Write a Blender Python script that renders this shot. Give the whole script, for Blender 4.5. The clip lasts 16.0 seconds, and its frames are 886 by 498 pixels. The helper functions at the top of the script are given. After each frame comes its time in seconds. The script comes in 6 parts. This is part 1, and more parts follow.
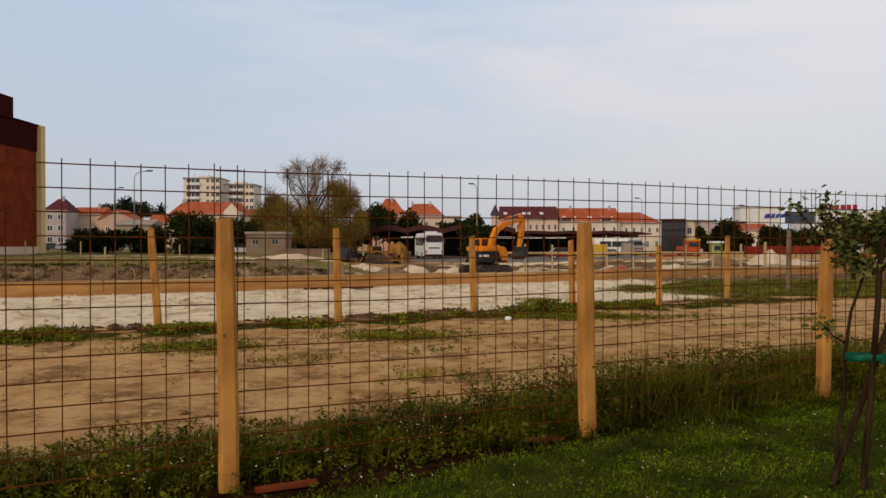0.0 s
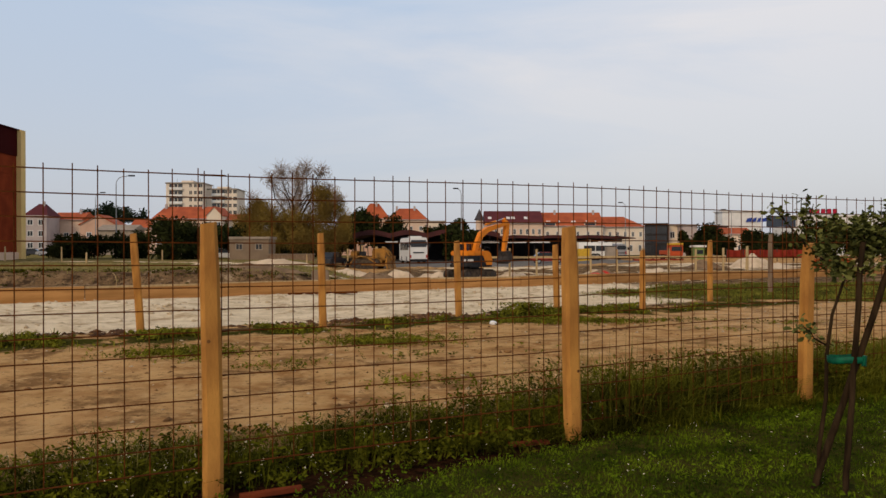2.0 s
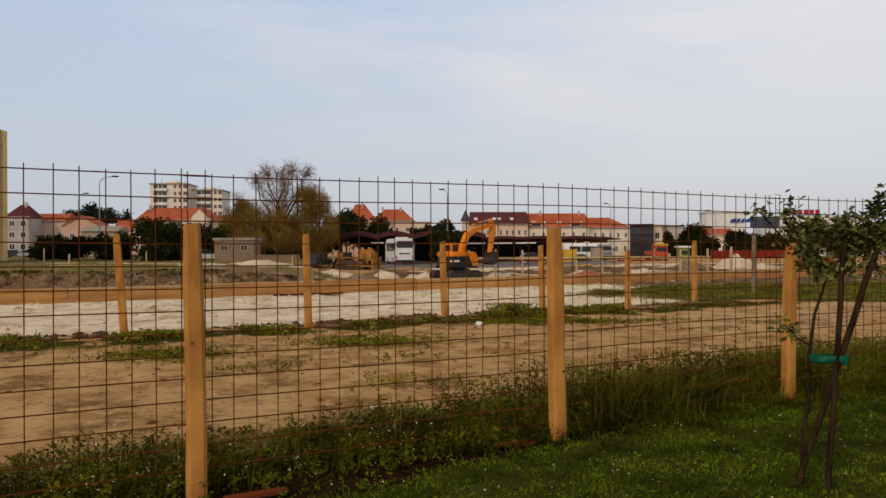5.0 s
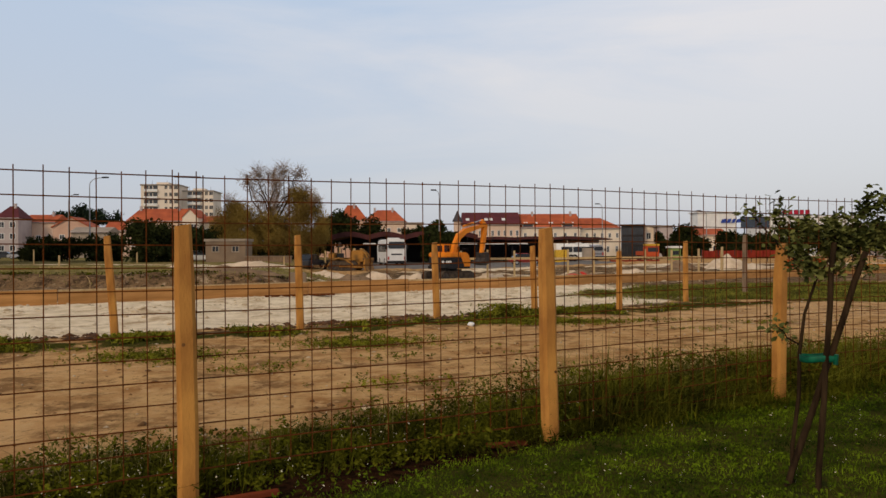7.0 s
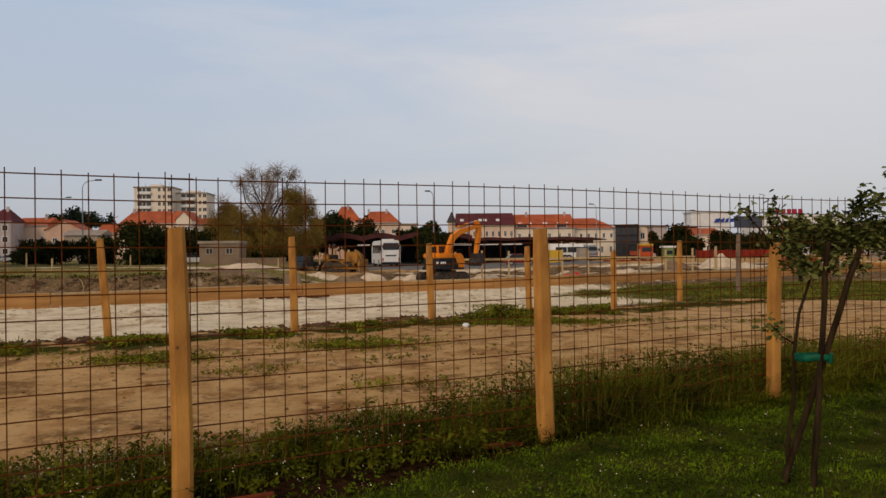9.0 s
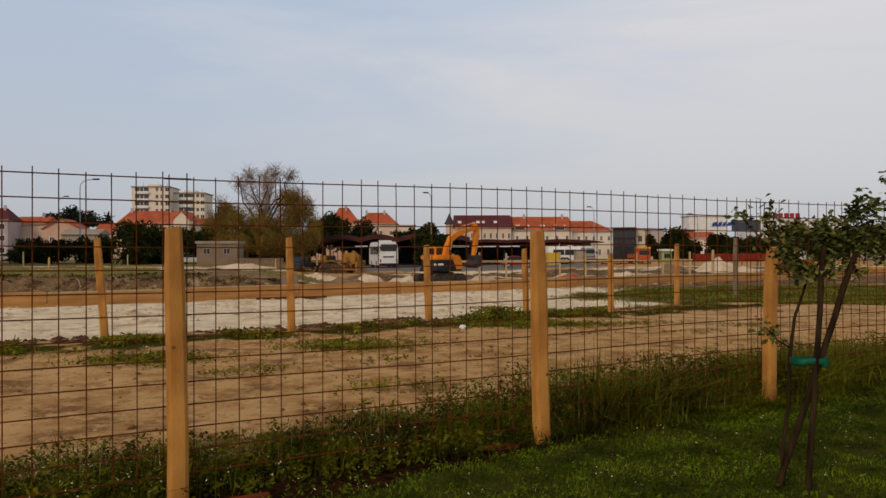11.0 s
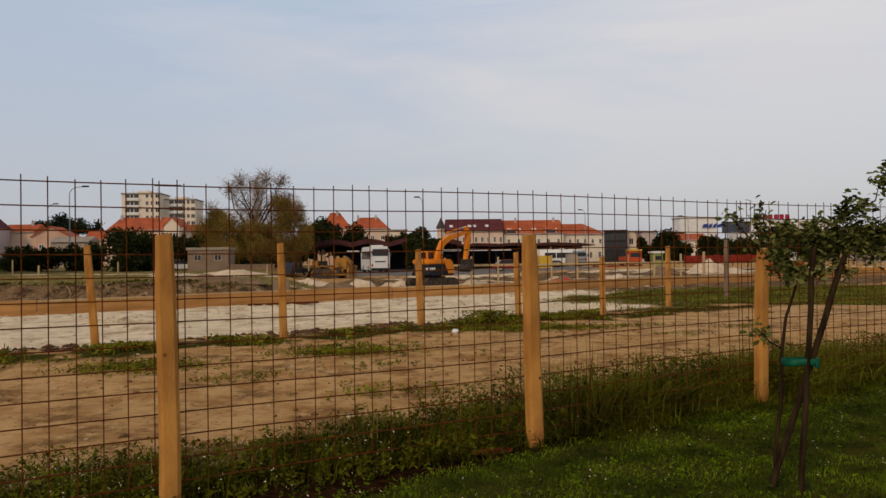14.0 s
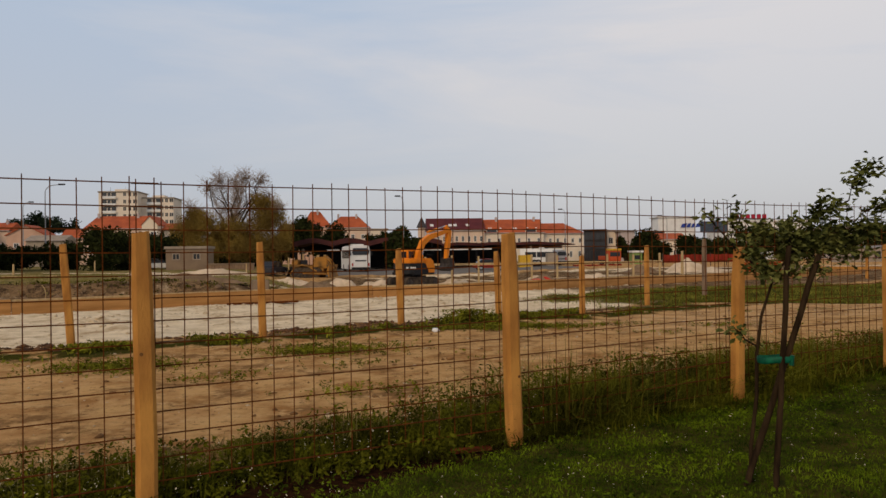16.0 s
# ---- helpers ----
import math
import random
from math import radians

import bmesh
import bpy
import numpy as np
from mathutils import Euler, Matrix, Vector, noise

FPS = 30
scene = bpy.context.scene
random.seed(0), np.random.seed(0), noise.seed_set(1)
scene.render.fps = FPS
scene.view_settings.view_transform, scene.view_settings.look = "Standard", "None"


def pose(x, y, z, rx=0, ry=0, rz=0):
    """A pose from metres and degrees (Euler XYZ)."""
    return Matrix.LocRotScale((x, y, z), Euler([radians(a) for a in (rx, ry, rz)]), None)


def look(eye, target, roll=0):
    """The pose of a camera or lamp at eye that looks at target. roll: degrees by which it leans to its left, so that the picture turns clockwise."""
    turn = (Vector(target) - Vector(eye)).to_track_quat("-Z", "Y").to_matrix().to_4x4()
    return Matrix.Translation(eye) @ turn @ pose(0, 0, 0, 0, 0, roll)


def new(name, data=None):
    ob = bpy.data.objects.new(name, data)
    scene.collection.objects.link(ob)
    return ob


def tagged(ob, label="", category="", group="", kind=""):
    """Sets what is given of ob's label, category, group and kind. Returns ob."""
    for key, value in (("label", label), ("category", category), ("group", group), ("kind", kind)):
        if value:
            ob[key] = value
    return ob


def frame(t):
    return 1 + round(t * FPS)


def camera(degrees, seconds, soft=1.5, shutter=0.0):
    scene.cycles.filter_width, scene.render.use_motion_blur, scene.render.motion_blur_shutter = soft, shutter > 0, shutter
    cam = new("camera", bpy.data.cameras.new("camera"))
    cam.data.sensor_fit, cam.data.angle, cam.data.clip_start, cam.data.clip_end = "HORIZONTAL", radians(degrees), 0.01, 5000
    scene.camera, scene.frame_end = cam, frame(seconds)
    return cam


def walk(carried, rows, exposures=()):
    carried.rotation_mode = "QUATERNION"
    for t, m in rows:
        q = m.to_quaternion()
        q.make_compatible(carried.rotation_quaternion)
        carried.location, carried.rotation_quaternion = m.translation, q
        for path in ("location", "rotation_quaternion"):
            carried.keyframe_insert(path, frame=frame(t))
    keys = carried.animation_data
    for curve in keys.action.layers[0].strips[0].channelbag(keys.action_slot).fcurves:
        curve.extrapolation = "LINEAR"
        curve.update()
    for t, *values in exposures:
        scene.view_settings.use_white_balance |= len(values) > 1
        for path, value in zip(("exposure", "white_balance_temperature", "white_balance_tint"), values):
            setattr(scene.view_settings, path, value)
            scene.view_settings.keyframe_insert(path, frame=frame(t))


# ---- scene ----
# ---- the camera and its walk ----
cam = camera(60.37, 16.0, soft=1.5)
EYE_ROWS = [
    # seconds, x, y, z, yaw, pitch, roll
    (0.0, -0.000, -0.000, 1.570, -0.000, -0.430, -0.000),
    (0.5, -0.003, 0.002, 1.570, -0.359, -0.043, 0.096),
    (1.0, -0.001, -0.002, 1.569, -0.633, -0.105, 0.139),
    (1.5, -0.002, -0.001, 1.570, -1.283, -0.103, 0.068),
    (2.0, -0.005, -0.002, 1.569, -1.167, -0.080, 0.133),
    (2.5, -0.002, -0.002, 1.568, -1.375, -0.059, 0.209),
    (3.0, -0.004, 0.005, 1.569, -1.642, 0.072, 0.203),
    (3.5, -0.004, 0.007, 1.570, -1.590, 0.030, 0.288),
    (4.0, -0.002, 0.008, 1.568, -1.729, -0.084, 0.255),
    (6.5, 0.003, -0.000, 1.567, -2.764, 0.110, 0.278),
    (7.0, 0.002, 0.002, 1.569, -2.814, 0.032, 0.316),
    (7.5, 0.005, -0.004, 1.568, -2.930, 0.252, 0.438),
    (8.0, 0.004, 0.004, 1.568, -3.138, 0.089, 0.728),
    (8.5, 0.004, 0.007, 1.569, -3.242, 0.188, 0.574),
    (9.0, 0.001, 0.013, 1.569, -3.238, 0.101, 0.629),
    (11.5, 0.005, 0.003, 1.569, -3.437, 0.340, 0.188),
    (12.0, 0.003, -0.000, 1.571, -3.343, 0.537, 0.401),
    (12.5, 0.003, 0.005, 1.570, -3.603, 0.619, 0.692),
    (13.0, 0.004, 0.001, 1.572, -3.617, 0.710, 0.743),
    (13.5, 0.002, 0.009, 1.568, -3.742, 0.620, 0.756),
    (14.0, 0.005, 0.010, 1.570, -4.033, 0.537, 0.765),
    (14.5, 0.001, 0.008, 1.569, -4.255, 0.551, 0.696),
    (15.0, 0.008, 0.006, 1.570, -4.926, 0.409, 0.326),
    (15.5, 0.009, 0.001, 1.568, -5.562, 0.515, 0.431),
    (16.0, 0.013, 0.007, 1.567, -5.490, 0.456, 0.725),
]
walk(cam, [(t, pose(x, y, z, 90 + p, r, w)) for t, x, y, z, w, p, r in EYE_ROWS],
     exposures=[(0.0, 0.0, 7200, 11), (7.5, 0.0, 7200, 11), (7.9, -0.15, 7250, 11.5), (9.0, -0.16, 7250, 11.5), (16.0, -0.17, 7350, 12)])

# ---- world and sun: a hazy, half overcast late afternoon ----
SUN_EL, SUN_AZ = 32.0, 215.0      # degrees; azimuth from +y towards +x
world = bpy.data.worlds.new("hazy_sky")
scene.world = world
world.use_nodes = True
wn, wl = world.node_tree.nodes, world.node_tree.links
wn.clear()
w_out = wn.new("ShaderNodeOutputWorld")
w_bg = wn.new("ShaderNodeBackground")
w_bg.inputs["Strength"].default_value = 1.0
w_sky = wn.new("ShaderNodeTexSky")
w_sky.sky_type = "NISHITA"
w_sky.sun_disc = False
w_sky.sun_elevation = radians(SUN_EL)
w_sky.sun_rotation = radians(SUN_AZ)
w_sky.dust_density = 3.0
w_co = wn.new("ShaderNodeTexCoord")
w_map = wn.new("ShaderNodeMapping")
w_map.inputs["Scale"].default_value = (0.9, 0.9, 4.4)
w_map.inputs["Rotation"].default_value = (0.12, 0.1, 0.4)
w_noise = wn.new("ShaderNodeTexNoise")
w_noise.inputs["Scale"].default_value = 1.5
w_noise.inputs["Detail"].default_value = 6.0
w_noise.inputs["Roughness"].default_value = 0.58
w_noise.inputs["Distortion"].default_value = 0.9
w_sep = wn.new("ShaderNodeSeparateXYZ")
w_side = wn.new("ShaderNodeMath")
w_side.operation = "MULTIPLY_ADD"
w_side.inputs[1].default_value = 0.62
w_side.inputs[2].default_value = 0.0
w_sum = wn.new("ShaderNodeMath")
w_sum.operation = "ADD"
w_ramp = wn.new("ShaderNodeValToRGB")
w_ramp.color_ramp.elements[0].position, w_ramp.color_ramp.elements[0].color = 0.38, (0.405, 0.53, 0.725, 1)
w_ramp.color_ramp.elements[1].position, w_ramp.color_ramp.elements[1].color = 0.80, (0.70, 0.705, 0.75, 1)
w_hor = wn.new("ShaderNodeMapRange")
w_hor.inputs["From Min"].default_value, w_hor.inputs["From Max"].default_value = 0.0, 0.36
w_top = wn.new("ShaderNodeMapRange")
w_top.inputs["From Min"].default_value, w_top.inputs["From Max"].default_value = 0.34, 0.95
w_zen = wn.new("ShaderNodeMix")
w_zen.data_type = "RGBA"
w_zen.inputs["B"].default_value = (0.19, 0.20, 0.235, 1)
w_mixh = wn.new("ShaderNodeMix")
w_mixh.data_type = "RGBA"
w_mixh.inputs["A"].default_value = (0.435, 0.478, 0.578, 1)
w_scale = wn.new("ShaderNodeMix")
w_scale.data_type, w_scale.blend_type = "RGBA", "ADD"
w_scale.inputs["Factor"].default_value = 0.03
for a, b in (((w_co, "Generated"), (w_map, "Vector")), ((w_map, 0), (w_noise, "Vector")), ((w_co, "Generated"), (w_sep, 0)),
             ((w_sep, "X"), (w_side, 0)), ((w_noise, 0), (w_sum, 0)), ((w_side, 0), (w_sum, 1)), ((w_sum, 0), (w_ramp, 0)),
             ((w_sep, "Z"), (w_hor, 0)), ((w_hor, 0), (w_mixh, "Factor")), ((w_ramp, 0), (w_mixh, "B")),
             ((w_sep, "Z"), (w_top, 0)), ((w_top, 0), (w_zen, "Factor")), ((w_mixh, "Result"), (w_zen, "A")),
             ((w_zen, "Result"), (w_scale, "A")), ((w_sky, 0), (w_scale, "B")), ((w_scale, "Result"), (w_bg, 0)), ((w_bg, 0), (w_out, 0))):
    wl.new(a[0].outputs[a[1]], b[0].inputs[b[1]])

sun_data = bpy.data.lights.new("sun", "SUN")
sun_data.energy, sun_data.angle, sun_data.color = 1.2, radians(12), (1.0, 0.78, 0.53)
sun = new("sun", sun_data)
_d = Vector((math.sin(radians(SUN_AZ)) * math.cos(radians(SUN_EL)), math.cos(radians(SUN_AZ)) * math.cos(radians(SUN_EL)), math.sin(radians(SUN_EL))))
sun.matrix_world = look(_d * 200, (0, 0, 0))


# ---- materials ----
def mat(name, col, col2=None, rough=0.8, metal=0.0, scale=6.0, fine=60.0, bump=0.15, rand=0.0, stretch=(1, 1, 1), spec=0.15, contrast=(0.35, 0.65)):
    """Two scales of noise between col and col2, with bump; rand varies objects and islands."""
    m = bpy.data.materials.new(name)
    m.use_nodes = True
    n, l = m.node_tree.nodes, m.node_tree.links
    bsdf = n["Principled BSDF"]
    co = n.new("ShaderNodeTexCoord")
    mp = n.new("ShaderNodeMapping")
    mp.inputs["Scale"].default_value = stretch
    l.new(co.outputs["Object"], mp.inputs[0])
    big = n.new("ShaderNodeTexNoise")
    big.inputs["Scale"].default_value, big.inputs["Detail"].default_value = scale, 6
    small = n.new("ShaderNodeTexNoise")
    small.inputs["Scale"].default_value, small.inputs["Detail"].default_value = fine, 4
    for t in (big, small):
        l.new(mp.outputs[0], t.inputs["Vector"])
    rng = n.new("ShaderNodeMapRange")
    rng.inputs["From Min"].default_value, rng.inputs["From Max"].default_value = contrast
    l.new(big.outputs[0], rng.inputs[0])
    mix = n.new("ShaderNodeMix")
    mix.data_type = "RGBA"
    c2 = col2 or tuple(c * 0.72 for c in col)
    mix.inputs["A"].default_value, mix.inputs["B"].default_value = (*col, 1), (*c2, 1)
    l.new(rng.outputs[0], mix.inputs["Factor"])
    hsv = n.new("ShaderNodeHueSaturation")
    l.new(mix.outputs["Result"], hsv.inputs["Color"])
    info = n.new("ShaderNodeObjectInfo")
    geo = n.new("ShaderNodeNewGeometry")
    add = n.new("ShaderNodeMath")
    add.operation = "ADD"
    l.new(info.outputs["Random"], add.inputs[0])
    l.new(geo.outputs["Random Per Island"], add.inputs[1])
    var = n.new("ShaderNodeMath")
    var.operation = "MULTIPLY_ADD"
    var.inputs[1].default_value, var.inputs[2].default_value = rand, 1.0 - rand - 0.1
    l.new(add.outputs[0], var.inputs[0])
    grain = n.new("ShaderNodeMath")
    grain.operation = "MULTIPLY_ADD"
    grain.inputs[1].default_value = 0.2
    l.new(small.outputs[0], grain.inputs[0])
    l.new(var.outputs[0], grain.inputs[2])
    l.new(grain.outputs[0], hsv.inputs["Value"])
    l.new(hsv.outputs[0], bsdf.inputs["Base Color"])
    bsdf.inputs["Roughness"].default_value, bsdf.inputs["Metallic"].default_value = rough, metal
    bsdf.inputs["Specular IOR Level"].default_value = spec
    if bump:
        b = n.new("ShaderNodeBump")
        b.inputs["Strength"].default_value, b.inputs["Distance"].default_value = bump, 0.02
        l.new(small.outputs[0], b.inputs["Height"])
        l.new(b.outputs[0], bsdf.inputs["Normal"])
    return m


def leafy(name, col, col2, rand=0.35, scale=0.8):
    m = mat(name, col, col2, rough=0.9, scale=scale, fine=9.0, bump=0.0, rand=rand, spec=0.0)
    return m


def glassy(name, col, rough=0.12):
    return mat(name, col, rough=rough, spec=0.6, bump=0.0, scale=0.5, fine=3.0)


M_POST = mat("post_wood", (0.56, 0.262, 0.062), (0.34, 0.14, 0.033), rough=0.75, scale=3.2, fine=40, bump=0.35, rand=0.12, stretch=(2, 2, 0.7))
M_BOARD = mat("formwork_wood", (0.47, 0.24, 0.085), (0.32, 0.155, 0.05), rough=0.8, scale=2.0, fine=20, bump=0.3, rand=0.12, stretch=(0.4, 1, 3))
M_GREYWOOD = mat("grey_wood", (0.25, 0.17, 0.11), (0.14, 0.09, 0.06), rough=0.85, scale=4, fine=30, bump=0.3, rand=0.1, stretch=(3, 3, 0.4))
M_PALEWOOD = mat("pale_wood", (0.52, 0.38, 0.2), (0.4, 0.27, 0.13), rough=0.8, scale=4, fine=30, bump=0.2, rand=0.1, stretch=(3, 3, 0.4))
M_RUST = mat("rusty_wire", (0.145, 0.041, 0.009), (0.07, 0.021, 0.006), rough=0.9, spec=0.05, metal=0.0, scale=12, fine=150, bump=0.2)
M_KNOT = mat("wood_knot", (0.2, 0.09, 0.03), (0.13, 0.055, 0.02), rough=0.85, scale=9, bump=0.2)
M_STAKE = mat("stake_wood", (0.052, 0.032, 0.017), (0.019, 0.012, 0.007), rough=0.85, scale=7, fine=60, bump=0.4, stretch=(3, 3, 0.5), spec=0.0)
M_BARK = mat("bark", (0.07, 0.046, 0.028), (0.032, 0.022, 0.014), rough=0.9, scale=6, fine=40, bump=0.5, stretch=(2, 2, 0.4), spec=0.0)
M_TIE = mat("green_tie", (0.0, 0.12, 0.062), (0.0, 0.06, 0.034), rough=0.5, scale=20, fine=120)
M_GRASS = leafy("lawn_blades", (0.142, 0.21, 0.0125), (0.019, 0.036, 0.004), rand=0.4, scale=2.2)
M_WEED = leafy("weed_leaves", (0.105, 0.108, 0.009), (0.026, 0.027, 0.004), rand=0.45, scale=2)
M_EDGE = leafy("edge_weed_leaves", (0.195, 0.195, 0.020), (0.065, 0.062, 0.010), rand=0.45, scale=2)
M_ARCH = leafy("arching_blades", (0.2, 0.21, 0.03), (0.12, 0.13, 0.02), rand=0.3, scale=2)
M_MEADOW = leafy("meadow_blades", (0.21, 0.20, 0.035), (0.085, 0.092, 0.017), rand=0.4, scale=0.9)
M_STRAW = leafy("dry_grass", (0.27, 0.225, 0.075), (0.15, 0.135, 0.035), rand=0.4)
M_FLOWER = mat("white_petals", (0.74, 0.66, 0.47), rough=0.6, bump=0)
M_OAK = leafy("young_oak_leaves", (0.215, 0.22, 0.065), (0.08, 0.092, 0.026), rand=0.45, scale=3)
M_DARKLEAF = leafy("dark_evergreen", (0.034, 0.041, 0.013), (0.014, 0.018, 0.007), rand=0.4)
M_MIDLEAF = leafy("green_foliage", (0.055, 0.06, 0.018), (0.024, 0.028, 0.01), rand=0.4)
M_PINE = leafy("pine_foliage", (0.028, 0.042, 0.024), (0.015, 0.024, 0.015), rand=0.4)
M_WILLOW = leafy("withered_willow", (0.28, 0.19, 0.046), (0.115, 0.075, 0.023), rand=0.4, scale=0.16)
M_TWIG = mat("bare_twigs", (0.32, 0.24, 0.185), (0.2, 0.145, 0.11), rough=0.9, bump=0)
M_ORANGE = mat("excavator_orange", (0.86, 0.265, 0.018), (0.70, 0.205, 0.016), rough=0.42, scale=1.5, fine=20, bump=0.03)
M_DOZER = mat("dozer_yellow", (0.40, 0.185, 0.036), (0.15, 0.08, 0.026), rough=0.65, scale=1.2, fine=20, bump=0.08)
M_BLACK = mat("black_paint", (0.022, 0.023, 0.025), (0.012, 0.012, 0.014), rough=0.5, scale=2, bump=0.02)
M_STEEL = mat("worn_steel", (0.085, 0.07, 0.06), (0.035, 0.03, 0.027), rough=0.7, metal=0.2, scale=4, fine=40)
M_TRACK = mat("muddy_track", (0.095, 0.07, 0.048), (0.035, 0.027, 0.021), rough=0.85, scale=3, fine=30, bump=0.3)
M_GLASS = glassy("dark_glass", (0.02, 0.024, 0.03))
M_CHROME = mat("cylinder_rod", (0.6, 0.6, 0.6), rough=0.2, metal=1.0, bump=0)
M_WHITE = mat("white_paint", (0.78, 0.78, 0.76), (0.68, 0.68, 0.67), rough=0.45, scale=0.8, bump=0.02)
M_PLASTER = mat("white_plaster", (0.80, 0.69, 0.56), (0.68, 0.57, 0.45), rough=0.9, scale=0.3, fine=6, bump=0.05)
M_CREAM = mat("cream_plaster", (0.74, 0.55, 0.42), (0.63, 0.46, 0.35), rough=0.9, scale=0.3, fine=6, bump=0.05)
M_PINK = mat("pink_plaster", (0.64, 0.41, 0.30), (0.54, 0.34, 0.25), rough=0.9, scale=0.3, fine=6, bump=0.05)
M_GREYP = mat("grey_plaster", (0.50, 0.43, 0.41), (0.40, 0.34, 0.33), rough=0.9, scale=0.3, fine=6, bump=0.05)
M_TOWER = mat("tower_concrete", (0.80, 0.69, 0.57), (0.70, 0.60, 0.49), rough=0.9, scale=0.15, fine=2, bump=0.05)
M_ROOF = mat("orange_tiles", (0.50, 0.118, 0.045), (0.34, 0.078, 0.034), rough=0.8, scale=0.35, fine=5, bump=0.2, rand=0.06)
M_ROOFRED = mat("maroon_tiles", (0.13, 0.03, 0.034), (0.09, 0.022, 0.026), rough=0.8, scale=0.35, fine=5, bump=0.2)
M_SLATE = mat("dark_slate", (0.075, 0.065, 0.07), (0.05, 0.045, 0.05), rough=0.8, scale=0.8, fine=6)
M_BRICK = mat("red_brick", (0.25, 0.046, 0.017), (0.17, 0.03, 0.012), rough=0.9, spec=0.03, scale=0.6, fine=9, bump=0.2, rand=0.1)
M_MAROON = mat("maroon_cladding", (0.05, 0.006, 0.006), (0.036, 0.005, 0.005), rough=0.8, spec=0.03, scale=0.3, fine=6)
M_YELLOW = mat("yellow_plaster", (0.8, 0.58, 0.26), (0.7, 0.5, 0.2), rough=0.9, scale=0.3, fine=6)
M_CANOPY = mat("canopy_red_steel", (0.085, 0.024, 0.022), (0.05, 0.016, 0.016), rough=0.6, scale=0.6, fine=8)
M_DARKST = mat("dark_steel", (0.03, 0.028, 0.03), rough=0.6, scale=1)
M_LAMP = mat("galvanised_pole", (0.34, 0.35, 0.36), (0.26, 0.27, 0.28), rough=0.5, metal=0.4, scale=2)
M_SHOPGLASS = glassy("curtain_wall_glass", (0.035, 0.05, 0.075), 0.15)
M_SIGNRED = mat("sign_red", (0.5, 0.02, 0.06), rough=0.5, bump=0)
M_SIGNBLUE = mat("sign_blue", (0.03, 0.07, 0.34), rough=0.5, bump=0)
M_NET = mat("red_barrier_net", (0.42, 0.05, 0.025), (0.3, 0.035, 0.02), rough=0.7, scale=1, fine=12)
M_ORNET = mat("orange_barrier_net", (0.66, 0.12, 0.03), (0.5, 0.08, 0.025), rough=0.7, scale=1, fine=12)
M_CARRED = mat("red_car_paint", (0.4, 0.025, 0.02), rough=0.3, spec=0.6, bump=0)
M_CARDARK = mat("dark_car_paint", (0.02, 0.022, 0.032), rough=0.3, spec=0.6, bump=0)
M_CARSILV = mat("silver_car_paint", (0.42, 0.43, 0.45), rough=0.3, metal=0.5, bump=0)
M_TRUCK = mat("orange_truck_paint", (0.55, 0.09, 0.03), rough=0.45, bump=0)
M_YELPAINT = mat("yellow_paint", (0.7, 0.42, 0.05), rough=0.5, bump=0)
M_CABIN = mat("green_cabin_paint", (0.2, 0.3, 0.09), (0.15, 0.23, 0.07), rough=0.6, scale=1.5, bump=0.02)
M_SHEET = mat("red_plastic_sheet", (0.62, 0.035, 0.02), rough=0.5, bump=0)
M_RUBBER = mat("rubber", (0.018, 0.018, 0.018), rough=0.85)
M_HEAP = mat("pale_gravel", (0.68, 0.54, 0.39), (0.52, 0.40, 0.275), rough=0.95, scale=1.5, fine=14, bump=0.6)
M_SOIL = mat("brown_soil", (0.26, 0.17, 0.1), (0.16, 0.105, 0.065), rough=0.95, scale=1.5, fine=14, bump=0.7)
M_STONE = mat("pale_stone", (0.6, 0.48, 0.33), (0.45, 0.34, 0.22), rough=0.9, scale=8, fine=50, bump=0.4, rand=0.2)
M_CLOD = mat("dry_clods", (0.27, 0.145, 0.06), (0.13, 0.068, 0.03), rough=0.95, scale=6, fine=50, bump=0.5, rand=0.25)
M_RUBBLE = mat("dark_soil_clods", (0.17, 0.085, 0.042), (0.07, 0.036, 0.02), rough=0.95, scale=6, fine=50, bump=0.5, rand=0.3)
M_HUT = mat("hut_plaster", (0.26, 0.19, 0.13), (0.195, 0.14, 0.10), rough=0.9, scale=0.6, fine=8, bump=0.1)
M_CONC = mat("grey_concrete", (0.36, 0.3, 0.24), (0.28, 0.23, 0.18), rough=0.9, scale=1.2, fine=14, bump=0.2)


# ---- mesh helpers ----
def part(name, bm, material, parent=None, label="", smooth=False, bevel=0.0):
    """Links a bmesh as one mesh object, under a parent where one is given."""
    if bevel:
        bmesh.ops.bevel(bm, geom=[e for e in bm.edges if e.calc_face_angle(0) > 0.6], offset=bevel, segments=2, affect="EDGES", clamp_overlap=True)
    me = bpy.data.meshes.new(name)
    bm.to_mesh(me)
    bm.free()
    me.materials.append(material)
    if smooth:
        me.shade_smooth()
    ob = new(name, me)
    if parent is not None:
        ob.parent = parent
    if label:
        ob["label"] = label
    return ob


def empty(name, m, label, category, group="", kind=""):
    ob = new(name)
    ob.empty_display_size = 0.2
    ob.matrix_world = m
    return tagged(ob, label, category, group, kind)


def box(x0, x1, y0, y1, z0, z1, bm=None):
    bm = bm or bmesh.new()
    bmesh.ops.create_cube(bm, size=1, matrix=Matrix.Translation(((x0 + x1) / 2, (y0 + y1) / 2, (z0 + z1) / 2)) @ Matrix.Diagonal((x1 - x0, y1 - y0, z1 - z0, 1)))
    return bm


